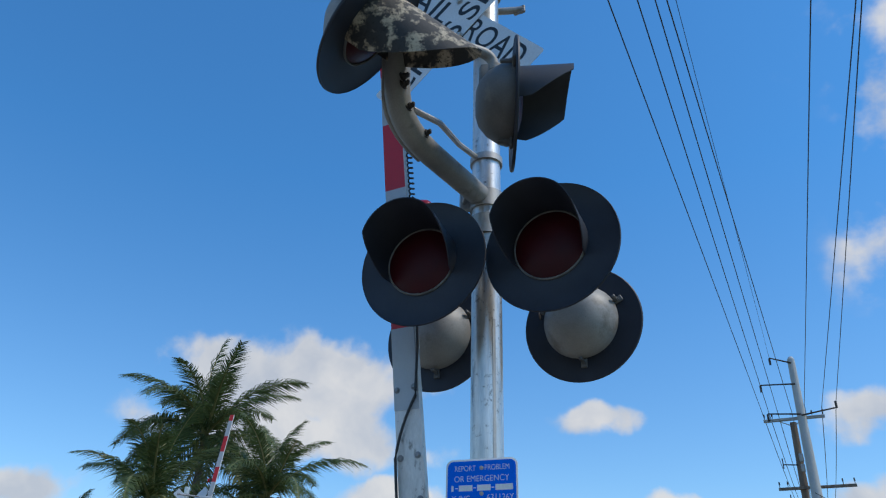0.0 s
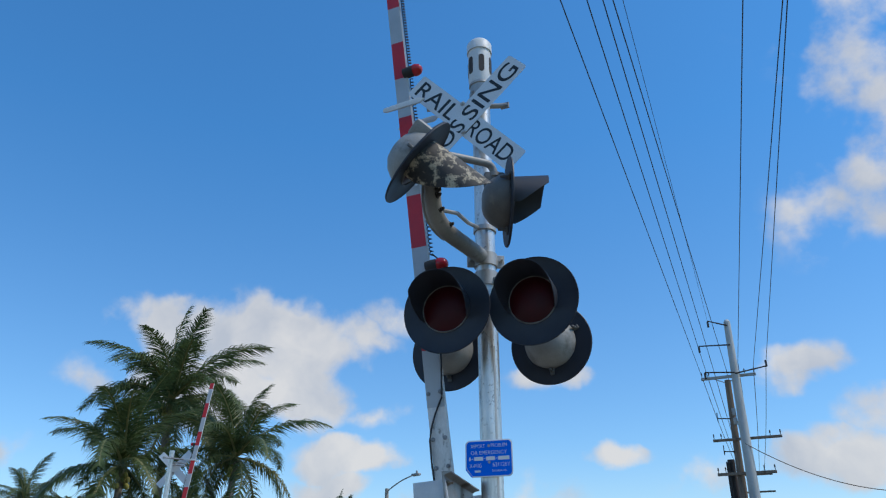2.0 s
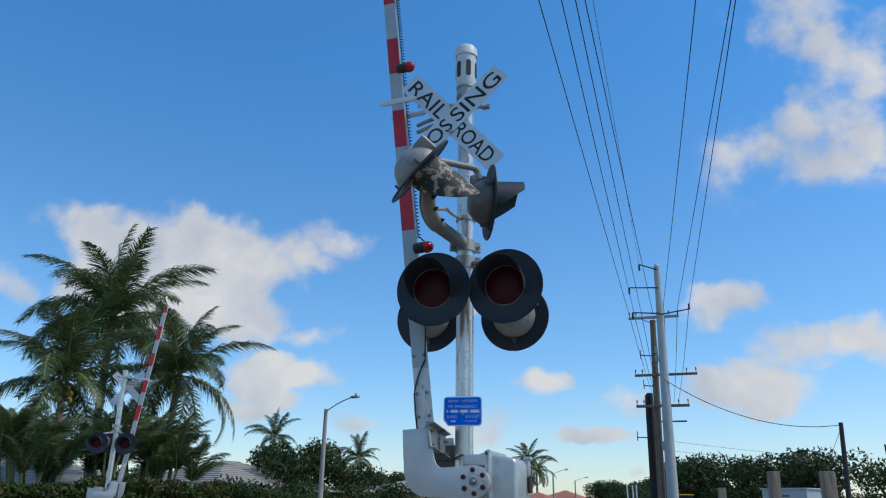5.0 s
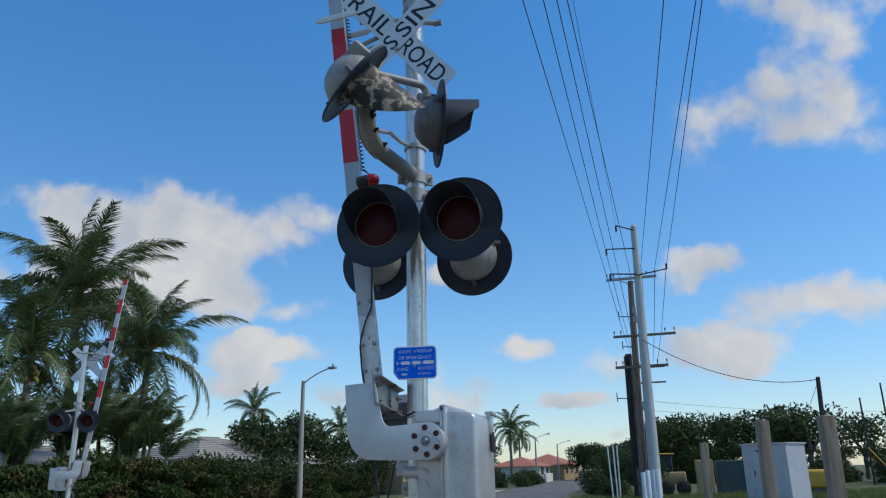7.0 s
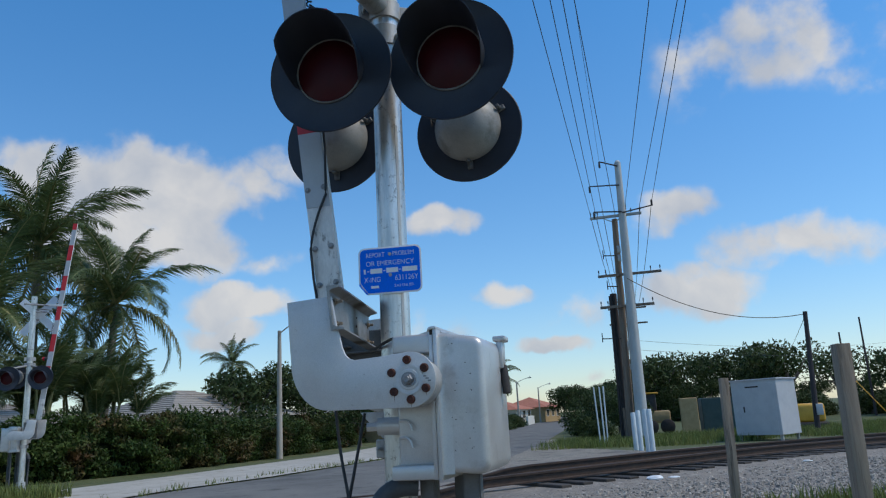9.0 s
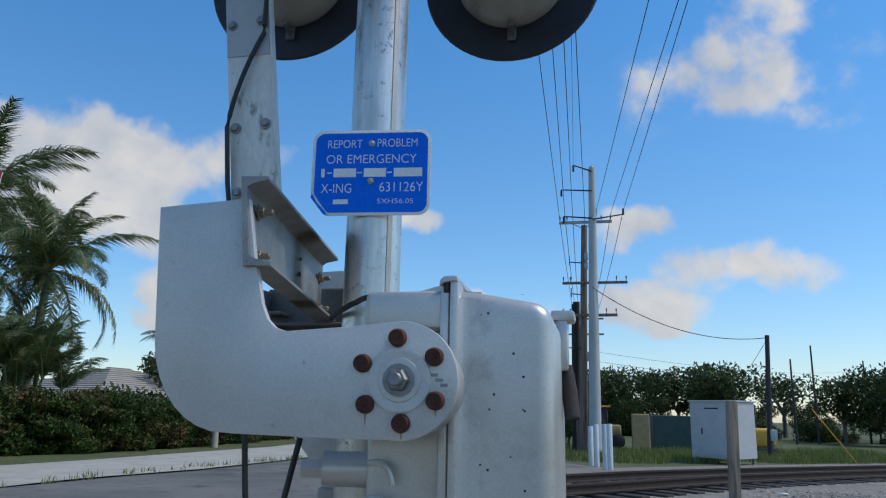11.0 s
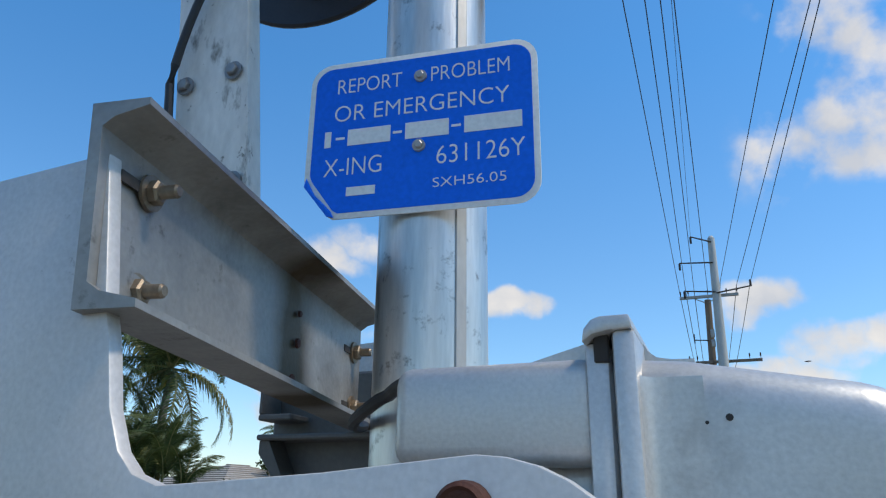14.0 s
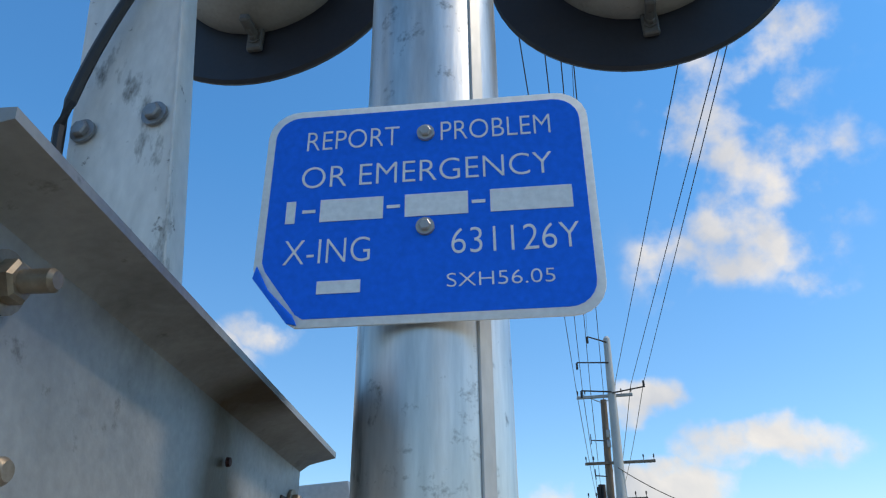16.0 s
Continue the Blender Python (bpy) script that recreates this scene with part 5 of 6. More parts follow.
FRONDS = [frond_mesh("frond", 1.0, d, 0.185, 58, None, i) for i, d in enumerate((0.35, 0.6, 0.85, 1.05, 1.25))]
DRY = [frond_mesh("frond", 1.0, d, 0.15, 40, M_PALMDRY, 9 + i) for i, d in enumerate((0.8, 1.2))]
BENT = frond_mesh("frond", 1.0, 0.02, 0.16, 34, None, 21, 0.45)


def palm(x, y, crown_z, size, lean=(0, 0), count=22, seed=0, label="", coconuts=12, trunk_r=0.16, spike=False):
    z0 = height(x, y)
    p = thing("palm_tree", label, "palm tree", (x + lean[0], y + lean[1], z0), "palms beside the road")
    rng = random.Random(seed)
    bm = bmesh.new()
    foot, top = Vector((x + lean[0], y + lean[1], z0 - 0.1)), Vector((x, y, crown_z))
    mid = foot.lerp(top, 0.55) + Vector((-lean[0] * 0.25, -lean[1] * 0.25, 0))
    pts = bezier(foot, mid, top, 26)
    tube(bm, pts, [trunk_r * (1.25 - 0.5 * k / 26) * (1.0 + 0.07 * (k % 2)) for k in range(27)], 14)
    part("trunk", bm, M_TRUNK, p, "ringed grey-brown trunk")
    for k in range(count):
        a = k * 137.5 + rng.uniform(-18, 18)
        t = k / (count - 1)
        tilt = 74 - 92 * t + rng.uniform(-10, 10)
        i = min(int(t * 4.2 + rng.uniform(0, 1.0)), 4)
        dry = t > 0.8 and rng.random() < 0.35
        me = rng.choice(DRY) if dry else FRONDS[i]
        s = size * rng.uniform(0.82, 1.08)
        m = Matrix.Translation((x, y, crown_z + 0.15)) @ pose(0, 0, 0, 0, 0, a) @ pose(0, 0, 0, rng.uniform(-25, 25), -tilt, 0) @ Matrix.Scale(s, 4)
        shared("frond", me, p, m, "yellowed drooping frond" if dry else "")
    if spike:
        shared("frond", BENT, p, Matrix.Translation((x, y, crown_z)) @ pose(0, 0, 0, 0, -86, 20) @ Matrix.Scale(size * 0.9, 4))
    nut = None
    for k in range(coconuts):
        a = rng.uniform(0, 6.283)
        r = rng.uniform(0.16, 0.42)
        if nut is None:
            bm = bmesh.new()
            lathe(bm, [(0, -0.13), (0.07, -0.10), (0.105, 0), (0.08, 0.09), (0, 0.14)], Matrix(), 10)
            nut = mesh_of("coconut", bm, M_COCO)
        shared("coconut", nut, p, pose(x + r * math.cos(a), y + r * math.sin(a), crown_z - rng.uniform(0.1, 0.75), rng.uniform(-20, 20), rng.uniform(-20, 20), 0))
    return p


palm(-24.9, 27.0, 9.8, 5.5, (0.5, -0.3), 27, 1, "tall coconut palm with a full green crown and coconuts", 16, 0.19, True)
palm(-20.0, 26.3, 6.7, 4.2, (-0.5, -0.2), 22, 2, "coconut palm with drooping fronds behind a hedge", 12, 0.17)
palm(-22.6, 22.6, 6.0, 4.4, (0.2, 0.1), 20, 3, "coconut palm with yellowing fronds and yellow coconuts", 18, 0.16)
palm(-29.9, 50.9, 6.3, 2.7, (0, 0), 14, 4, "sparse palm with a bare upright spike", 0, 0.16, True)
palm(-45.7, 36.1, 7.0, 3.4, (0, 0), 18, 5, "distant green palm above the rooftops", 0)
palm(-17.9, 88.2, 6.3, 3.6, (0, 0), 18, 6, "distant green palm above the rooftops", 0)
palm(-21.0, 108.1, 6.3, 3.4, (0, 0), 16, 7, "distant green palm above the rooftops", 0)
palm(-28.1, 62.8, 5.4, 2.6, (0, 0), 16, 8, "distant green palm above the rooftops", 0)
palm(-33.5, 70.0, 5.2, 2.6, (0, 0), 16, 10, "distant green palm above the rooftops", 0)


def areca(x, y, h, seed, label):
    z0 = height(x, y)
    p = thing("areca_palm", label, "palm", (x, y, z0), "clumped palms by the hedge")
    rng = random.Random(seed)
    for k in range(9):
        a, r = rng.uniform(0, 6.283), rng.uniform(0.1, 0.8)
        bx, by = x + r * math.cos(a), y + r * math.sin(a)
        hh = h * rng.uniform(0.45, 0.72)
        bm = bmesh.new()
        tx, ty = bx + 0.3 * math.cos(a), by + 0.3 * math.sin(a)
        tube(bm, bezier((bx, by, z0 - 0.05), (bx, by, z0 + hh * 0.6), (tx, ty, z0 + hh), 6), 0.045, 7)
        part("stem", bm, M_RACHIS, p)
        for j in range(7):
            m = Matrix.Translation((tx, ty, z0 + hh)) @ pose(0, 0, 0, 0, 0, j * 137.5 + rng.uniform(-30, 30)) @ pose(0, 0, 0, rng.uniform(-30, 30), -rng.uniform(50, 88), 0) @ Matrix.Scale(rng.uniform(1.6, 2.3), 4)
            shared("frond", FRONDS[rng.choice((0, 1, 2))], p, m)
    return p


for i, (x, y, h) in enumerate(((-18.6, 21.3, 4.6), (-18.2, 24.0, 4.3), (-20.3, 24.6, 4.6), (-21.6, 21.0, 4.2), (-19.3, 18.6, 3.6))):
    areca(x, y, h, 30 + i, "bushy clump of thin-stemmed areca palms")


def leaf_cloud(centres, n, leaf, seed):
    """Small folded leaves scattered in ellipsoids (x, y, z, rx, ry, rz), denser at the skin."""
    rng = np.random.default_rng(seed)
    c = np.array(centres, float)
    vol = c[:, 3] * c[:, 4] + c[:, 4] * c[:, 5]
    pick = rng.choice(len(c), n, p=vol / vol.sum())
    d = rng.normal(size=(n, 3))
    d /= np.linalg.norm(d, axis=1)[:, None]
    r = rng.uniform(0.55, 1.08, n)
    pos = c[pick, :3] + d * c[pick, 3:6] * r[:, None]
    u = rng.normal(size=(n, 3)); u /= np.linalg.norm(u, axis=1)[:, None]
    v = np.cross(u, d + rng.normal(size=(n, 3)) * 0.5)
    v /= np.linalg.norm(v, axis=1)[:, None] + 1e-9
    s = leaf * rng.uniform(0.6, 1.4, n)[:, None]
    verts = np.stack((pos - u * s, pos + v * s * 0.45, pos + u * s, pos - v * s * 0.45), 1).reshape(-1, 3)
    return verts, np.arange(4 * n).reshape(-1, 4)


def leaf_mesh(name, verts, faces, material):
    me = bpy.data.meshes.new(name)
    me.from_pydata(verts.tolist(), [], faces.tolist())
    me.materials.append(material)
    return me


def make_tree(name, seed, h, spread, n, leaf, label, group="trees by the railway"):
    rng = random.Random(seed)
    t = thing(name, label, "tree", (0, 0, 0), group)
    blobs = []
    for k in range(13):
        a, r = rng.uniform(0, 6.283), spread * 0.62 * math.sqrt(rng.random())
        q = spread * rng.uniform(0.26, 0.46)
        low = 0.15 if name == "shrub" else 0.42
        blobs.append((r * math.cos(a), r * math.sin(a), h * rng.uniform(low, 0.86), q, q, q * rng.uniform(0.6, 0.9)))
    bm = bmesh.new()
    tube(bm, [(0, 0, -0.1), (0.05, 0.02, h * 0.25), (0.0, 0.1, h * 0.45)], [0.22, 0.17, 0.12], 10)
    for b in blobs[:7]:
        tube(bm, bezier((0.03, 0.03, h * 0.3), (b[0] * 0.4, b[1] * 0.4, h * 0.5), b[:3], 6), [0.11 - 0.014 * k for k in range(7)], 7)
    part("trunk", bm, M_BARK, t)
    verts, faces = leaf_cloud(blobs, n, leaf, seed)
    ob = new("crown", leaf_mesh("crown", verts, faces, M_TREELEAF))
    ob.parent = t
    return t


def grove(kinds, spots):
    used = set()
    for k, x, y, s, turn in spots:
        m = Matrix.Translation((x, y, height(x, y))) @ pose(0, 0, 0, 0, 0, turn) @ Matrix.Scale(s, 4)
        if k in used:
            c = copy_thing(kinds[k], Matrix())
            c.matrix_basis = m
        else:
            kinds[k].matrix_basis = m
            used.add(k)


TREES = [make_tree("broadleaf_tree", 41, 6.5, 4.0, 4200, 0.17, "dark green broadleaf tree behind the field"),
         make_tree("broadleaf_tree", 42, 5.6, 4.6, 4200, 0.17, "wide dark green broadleaf tree behind the field"),
         make_tree("broadleaf_tree", 43, 5.4, 3.2, 1900, 0.15, "thin-leaved tree with gaps in its crown")]
spots = [(0, -21.2, 38.6, 0.80, 10), (1, -22.8, 41.0, 0.82, 80), (0, -18.6, 41.8, 0.62, 200), (2, -17.5, 46.0, 0.6, 30)]
rng = random.Random(77)
for k in range(46):
    x = -2 + 62 * k / 45 + rng.uniform(-1.5, 1.5)
    spots.append((rng.choice((0, 1, 2, 2)), x, 84 - 0.35 * x + rng.uniform(-6, 10), rng.choice((0.45, 0.6, 0.8, 1.0, 1.3)) * rng.uniform(0.85, 1.1), rng.uniform(0, 360)))
for k in range(20):
    x = -14 + 12 * k / 19
    spots.append((rng.choice((0, 1)), x + rng.uniform(-1, 1) + (6 if x > -6 else 0), 130 + rng.uniform(-15, 25), rng.uniform(0.7, 1.1), rng.uniform(0, 360)))
for k in range(26):
    spots.append((rng.choice((0, 1, 2)), -24 - 1.6 * k + rng.uniform(-2, 2), 72 + rng.uniform(-8, 40) - 0.6 * k, rng.uniform(0.55, 0.95), rng.uniform(0, 360)))
for x, y, s in ((-1.2, 44, 0.42), (-2.2, 48, 0.5), (-3.0, 56, 0.55), (-0.4, 40, 0.33), (22, 62, 1.0), (19, 66, 0.9), (26, 60, 1.1), (30, 56, 1.1), (-36, 30, 0.6), (-42, 34, 0.7), (-40, 27, 0.7), (-33, 20, 0.7)):
    spots.append((rng.choice((0, 1)), x, y, s, rng.uniform(0, 360)))

TREES.append(make_tree("shrub", 44, 2.6, 3.4, 4200, 0.15, "dense dark green shrub at the field's edge", "shrubs along the field"))
for k in range(48):
    x = -3 + 64 * k / 47 + rng.uniform(-1.6, 1.6)
    spots.append((3, x, 79 - 0.35 * x + rng.uniform(-4, 6), rng.uniform(0.3, 0.8), rng.uniform(0, 360)))
for k in range(14):
    spots.append((3, -16.5 - 0.8 * k + rng.uniform(-1, 1), 60 + rng.uniform(-6, 14), rng.uniform(0.5, 0.9), rng.uniform(0, 360)))
for x, y, s in ((-15.0, 84, 0.6), (-15.6, 88, 0.5), (-16.6, 93, 0.55), (-14.0, 74, 0.5), (-3.2, 47, 0.5), (-2.6, 43, 0.45), (-4.2, 53, 0.6), (-1.8, 38.5, 0.35), (-19.9, 32.2, 0.95), (-19.2, 34.8, 0.95), (-21.3, 33.0, 0.75), (-18.9, 30.6, 0.7)):
    spots.append((3, x, y, s, rng.uniform(0, 360)))
grove(TREES, spots)


def make_hedge(name, line, h, depth, n, seed, label):
    """A clipped hedge: a filler body, near-black for the inner shade, under a skin of many leaves."""
    hedge = thing(name, label, "hedge", (*line[0], height(*line[0])), "", "")
    rng = np.random.default_rng(seed)
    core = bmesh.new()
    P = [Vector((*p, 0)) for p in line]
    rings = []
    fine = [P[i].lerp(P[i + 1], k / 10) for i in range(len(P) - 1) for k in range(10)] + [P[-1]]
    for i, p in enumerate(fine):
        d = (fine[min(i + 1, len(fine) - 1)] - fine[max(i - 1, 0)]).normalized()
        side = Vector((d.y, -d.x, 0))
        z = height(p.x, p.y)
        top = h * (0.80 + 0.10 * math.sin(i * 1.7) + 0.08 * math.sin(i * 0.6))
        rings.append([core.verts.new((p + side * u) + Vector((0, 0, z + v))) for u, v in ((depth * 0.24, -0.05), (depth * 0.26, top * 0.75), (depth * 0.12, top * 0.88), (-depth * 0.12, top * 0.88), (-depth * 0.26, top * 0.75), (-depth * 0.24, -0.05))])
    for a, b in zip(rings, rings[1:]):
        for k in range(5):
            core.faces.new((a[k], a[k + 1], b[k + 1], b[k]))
    part("inner_shade_body", core, M_HEDGECORE, hedge, "solid near-black filler for the shade inside")
    blobs = []
    for i, p in enumerate(fine):
        z = height(p.x, p.y)
        d = (fine[min(i + 1, len(fine) - 1)] - fine[max(i - 1, 0)]).normalized()
        side = Vector((d.y, -d.x, 0))
        step = (fine[min(i + 1, len(fine) - 1)] - fine[max(i - 1, 0)]).length * 0.55
        for v in (0.16, 0.45, 0.75, 0.93):
            q = p + side * rng.uniform(0.05, 0.22) * depth
            blobs.append((q.x + rng.uniform(-0.45, 0.45), q.y + rng.uniform(-0.3, 0.3), z + h * v * rng.uniform(0.82, 1.16), depth * rng.uniform(0.30, 0.52), step * rng.uniform(0.7, 1.1), h * rng.uniform(0.13, 0.24)))
    verts, faces = leaf_cloud(blobs, n, 0.07, seed)
    ob = new("foliage", leaf_mesh("foliage", verts, faces, M_HEDGE))
    ob.parent = hedge
    ob.matrix_parent_inverse = hedge.matrix_basis.inverted()
    return hedge


make_hedge("clipped_hedge", [(-20.5, 8.0), (-18.6, 14.0), (-17.6, 20.0), (-16.9, 24.5), (-17.0, 28.0)], 1.75, 1.8, 120000, 5, "dense dark green hedge with reddish patches along the road")
make_hedge("clipped_hedge", [(-17.1, 28.3), (-17.6, 34.0), (-18.6, 42.0), (-20.8, 54.0)], 1.6, 1.6, 70000, 6, "trimmed green hedge running along the road")

rng = random.Random(8)
tufts = []
for k in range(46):
    t = k / 45
    x, y = -8.75 + 0.3 * t + rng.uniform(-0.2, 0.15), 9.5 + 16 * t
    if rng.random() < 0.62:
        tufts.append((x, y, rng.uniform(0.1, 0.35), rng.randint(8, 30)))
blades("roadside_grass", tufts, "sparse grass tufts along the road edge", 0.05, 0.17)
tufts = [(-12.2 + rng.uniform(-2.5, 1.6), 13.2 + rng.uniform(-2.2, 1.0), 0.45, 160) for _ in range(26)]
blades("verge_grass", tufts, "green grass round the far signal", 0.1, 0.4)
tufts = [(rng.uniform(1.0, 6.5), rng.uniform(6.0, 11.0), 0.5, 130) for _ in range(60)]
blades("fence_grass", [t for t in tufts if t[0] > 1.9 + (10 - t[1]) * 0.1], "rough grass and weeds along the fence", 0.06, 0.26)
tufts = []
for k in range(330):
    x = rng.uniform(-3.4, 14)
    y = 27.2 + 0.75 * max(x, 0) + rng.uniform(0, 12) + (1.5 if x < 0 else 0)
    tufts.append((x, y, 0.8, 90))
blades("field_grass", tufts, "tall green grass beyond the railway", 0.10, 0.36)


# ---- poles and wires ----
def make_poles():
    c = thing("utility_pole", "tall grey concrete utility pole with steel arms", "utility pole", (0.29, 34, height(0.29, 34)))
    bm = bmesh.new()
    tube(bm, [(0.29, 34, 0.0), (0.46, 34, 12.5)], [0.27, 0.14], 20)
    lathe(bm, [(0.14, 0), (0.08, 0.10), (0, 0.13)], Matrix.Translation((0.46, 34, 12.5)), 16)
    part("shaft", bm, M_CONC, c)
    for x0, z0, x1, z1 in ((0.45, 12.3, -0.34, 12.62), (0.44, 11.4, -0.88, 11.5), (0.43, 10.15, -0.80, 10.28), (0.43, 10.1, 1.74, 10.28)):
        bm = bmesh.new()
        rod(bm, (x0, 33.85, z0), (x1, 33.85, z1), 0.035, 0.028, 8)
        rod(bm, (x1, 33.85, z1 - 0.02), (x1, 33.85, z1 - 0.3 if x1 < 0 else z1 + 0.25), 0.045, seg=8)
        part("arm", bm, M_DARKIRON, c, "steel insulator arm")
    w = thing("utility_pole", "weathered brown timber utility pole with cross-arms", "utility pole", (-0.2, 34.3, height(-0.2, 34.3)))
    bm = bmesh.new()
    tube(bm, [(-0.21, 34.3, 0.0), (0.06, 34.3, 9.95)], [0.19, 0.13], 14)
    part("shaft", bm, M_WOODPOLE, w)
    for x0, x1, z, th in ((-1.02, 1.26, 10.05, 0.06), (-0.92, 1.82, 7.35, 0.055), (-0.95, 1.36, 5.95, 0.06)):
        part("crossarm", boxbm((x0, 34.05, z - th), (x1, 34.14, z + th), 0.01, 1), M_GALV if z > 10 else M_WOODPOLE, w)
        for x in (x0 + 0.05, x0 + 0.35, x1 - 0.05, x1 - 0.45):
            bm = bmesh.new()
            lathe(bm, [(0.012, 0), (0.014, 0.10), (0.034, 0.11), (0.024, 0.15), (0.032, 0.16), (0.02, 0.22), (0, 0.23)], Matrix.Translation((x, 34.09, z + th)), 8)
            part("insulator", bm, M_DARKIRON, w)
    bm = bmesh.new()
    tube(bm, [(-0.05, 34.1, 9.8), (-0.5, 34.1, 10.02)], 0.02, 6)
    tube(bm, [(0.10, 34.1, 9.8), (0.55, 34.1, 10.02)], 0.02, 6)
    part("brace", bm, M_GALV, w)
    for x0, x1, z, s in ((-0.55, -0.05, 6.9, 0.3), (-1.0, -0.1, 4.6, 0.0), (-0.6, -0.05, 8.3, 0.2)):
        bm = bmesh.new()
        rod(bm, (x0, 34.2, z), (x1, 34.2, z - 0.05), 0.025, seg=6)
        rod(bm, (x0, 34.2, z - 0.15), (x0, 34.2, z + 0.25), 0.02, seg=6)
        part("bracket", bm, M_DARKIRON, w)
    for z, r in ((8.5, 0.16), (8.1, 0.15), (4.2, 0.2), (3.3, 0.12)):
        part("fitting", boxbm((0.03, 34.02, z - r), (0.03 + r, 34.14, z + r), 0.02, 2), M_GALV, w)
    d = thing("utility_pole", "dark creosoted pole with cable risers", "utility pole", (-0.45, 34.6, height(-0.45, 34.6)))
    bm = bmesh.new()
    tube(bm, [(-0.46, 34.6, 0.0), (-0.36, 34.6, 6.6)], [0.17, 0.15], 14)
    part("shaft", bm, M_DARKPOLE, d)
    for k in range(3):
        bm = bmesh.new()
        rod(bm, (-0.62 + 0.10 * k, 34.42, 0.05), (-0.53 + 0.10 * k, 34.42, 6.5), 0.035, seg=10)
        part("riser", bm, M_DARKIRON, d)
    bm = bmesh.new()
    rod(bm, (-0.40, 34.38, 0.1), (-0.40, 34.38, 1.6), 0.07, seg=10)
    part("guard", bm, M_WOODPOLE, d)
    w2 = thing("utility_pole", "distant timber utility pole with cross-arms", "utility pole", (-0.6, 60, height(-0.6, 60)))
    bm = bmesh.new()
    tube(bm, [(-0.6, 60, 0), (-0.55, 60, 9.4)], [0.2, 0.14], 10)
    part("shaft", bm, M_WOODPOLE, w2)
    for z in (9.2, 8.0):
        part("crossarm", boxbm((-2.0, 59.9, z - 0.06), (0.9, 60.0, z + 0.06)), M_WOODPOLE, w2)
    t = thing("telephone_pole", "slim dark timber service pole by the field", "utility pole", (7.3, 35.8, height(7.3, 35.8)))
    bm = bmesh.new()
    tube(bm, [(7.3, 35.8, 0.0), (7.55, 35.8, 5.25)], [0.12, 0.09], 10)
    part("shaft", bm, M_DARKPOLE, t)
    part("meter_box", boxbm((7.35, 35.55, 0.9), (7.6, 35.7, 1.35), 0.02, 2), M_CABINET, t, "small grey meter box")
    bm = bmesh.new()
    rod(bm, (8.9, 35.2, 2.2), (10.4, 35.4, 0.15), 0.02, seg=8)
    tagged(part("guy_wire_guard", bm, M_YELLOW), "slanting yellow plastic guy wire guard", "guy guard")
    for x, y, h in ((14.5, 62.0, 6.3), (16.5, 64, 7.5), (22.0, 70, 6.8), (26.0, 66, 6.4)):
        p = thing("service_pole", "thin distant pole above the trees", "utility pole", (x, y, height(x, y)), "distant poles")
        bm = bmesh.new()
        tube(bm, [(x, y, 0), (x, y, h)], [0.10, 0.06], 8)
        part("shaft", bm, M_DARKPOLE, p)


make_poles()


def wire(name, a, b, sag, r, label):
    bm = bmesh.new()
    a, b = Vector(a), Vector(b)
    tube(bm, [a.lerp(b, k / 24) - Vector((0, 0, 4 * sag * (k / 24) * (1 - k / 24))) for k in range(25)], r, 6)
    return tagged(part(name, bm, M_CABLE), label, "wire", "overhead wires")


for xp, zp, xq, yq in ((-1.0, 10.35, -0.50, 10.75), (-0.75, 10.32, -0.095, 10.93), (-0.42, 10.32, 0.156, 11.05), (0.10, 10.3, 0.328, 11.12), (0.62, 10.6, 2.274, 12.0), (1.22, 10.4, 2.893, 12.28), (1.74, 10.45, 2.986, 12.32)):
    k = (34 + 26) / (34 - yq)
    wire("overhead_wire", (xp, 34, zp), (xp + (xq - xp) * k, -26, zp + (10.6 - zp) * k), 0.0, 0.011, "black overhead power line")
    wire("overhead_wire", (xp, 34, zp), (xp * 0.6 - 0.7, 60, 9.4), 0.35, 0.014, "black overhead power line")
wire("overhead_wire", (-0.34, 34, 12.6), (1.6, -26, 9.4), 0.0, 0.006, "thin black overhead wire")
wire("service_wire", (0.35, 33.8, 7.1), (7.55, 35.8, 5.15), 0.75, 0.018, "slack black service cable")
wire("service_wire", (7.55, 35.8, 5.1), (9.0, 60.0, 3.0), 0.3, 0.012, "slack black service cable")
wire("service_wire", (0.4, 34.0, 4.4), (22, 70, 6.0), 0.5, 0.007, "distant overhead cable above trees")
wire("service_wire", (0.4, 34.0, 4.0), (22, 70, 5.4), 0.5, 0.007, "distant overhead cable above trees")


def street_lamp(x, y, h, to, label):
    z = height(x, y)
    s = thing("street_lamp", label, "street lamp", (x, y, z), "street lamps along the road")
    bm = bmesh.new()
    tube(bm, [(x, y, z - 0.05), (x, y, h)], [0.15, 0.085], 14)
    part("pole", bm, M_TANCONC, s, "weathered tan concrete pole")
    bm = bmesh.new()
    t = Vector(to)
    tube(bm, bezier((x, y, h - 0.15), Vector((x, y, h)).lerp(t, 0.5) + Vector((0, 0, 0.12)), t, 8), 0.03, 8)
    part("arm", bm, M_GALV, s)
    d = (t - Vector((x, y, t.z))).normalized()
    bm = bmesh.new()
    add_box(bm, (0.5, 0.2, 0.12), Matrix.Translation(t + d * 0.1) @ Matrix.Rotation(math.atan2(d.y, d.x), 4, "Z"), 0.04, 2)
    rod(bm, t + d * 0.15, t + d * 0.15 + Vector((0, 0, 0.18)), 0.05, seg=8)
    part("lamp_head", bm, M_GALV, s)
    return s


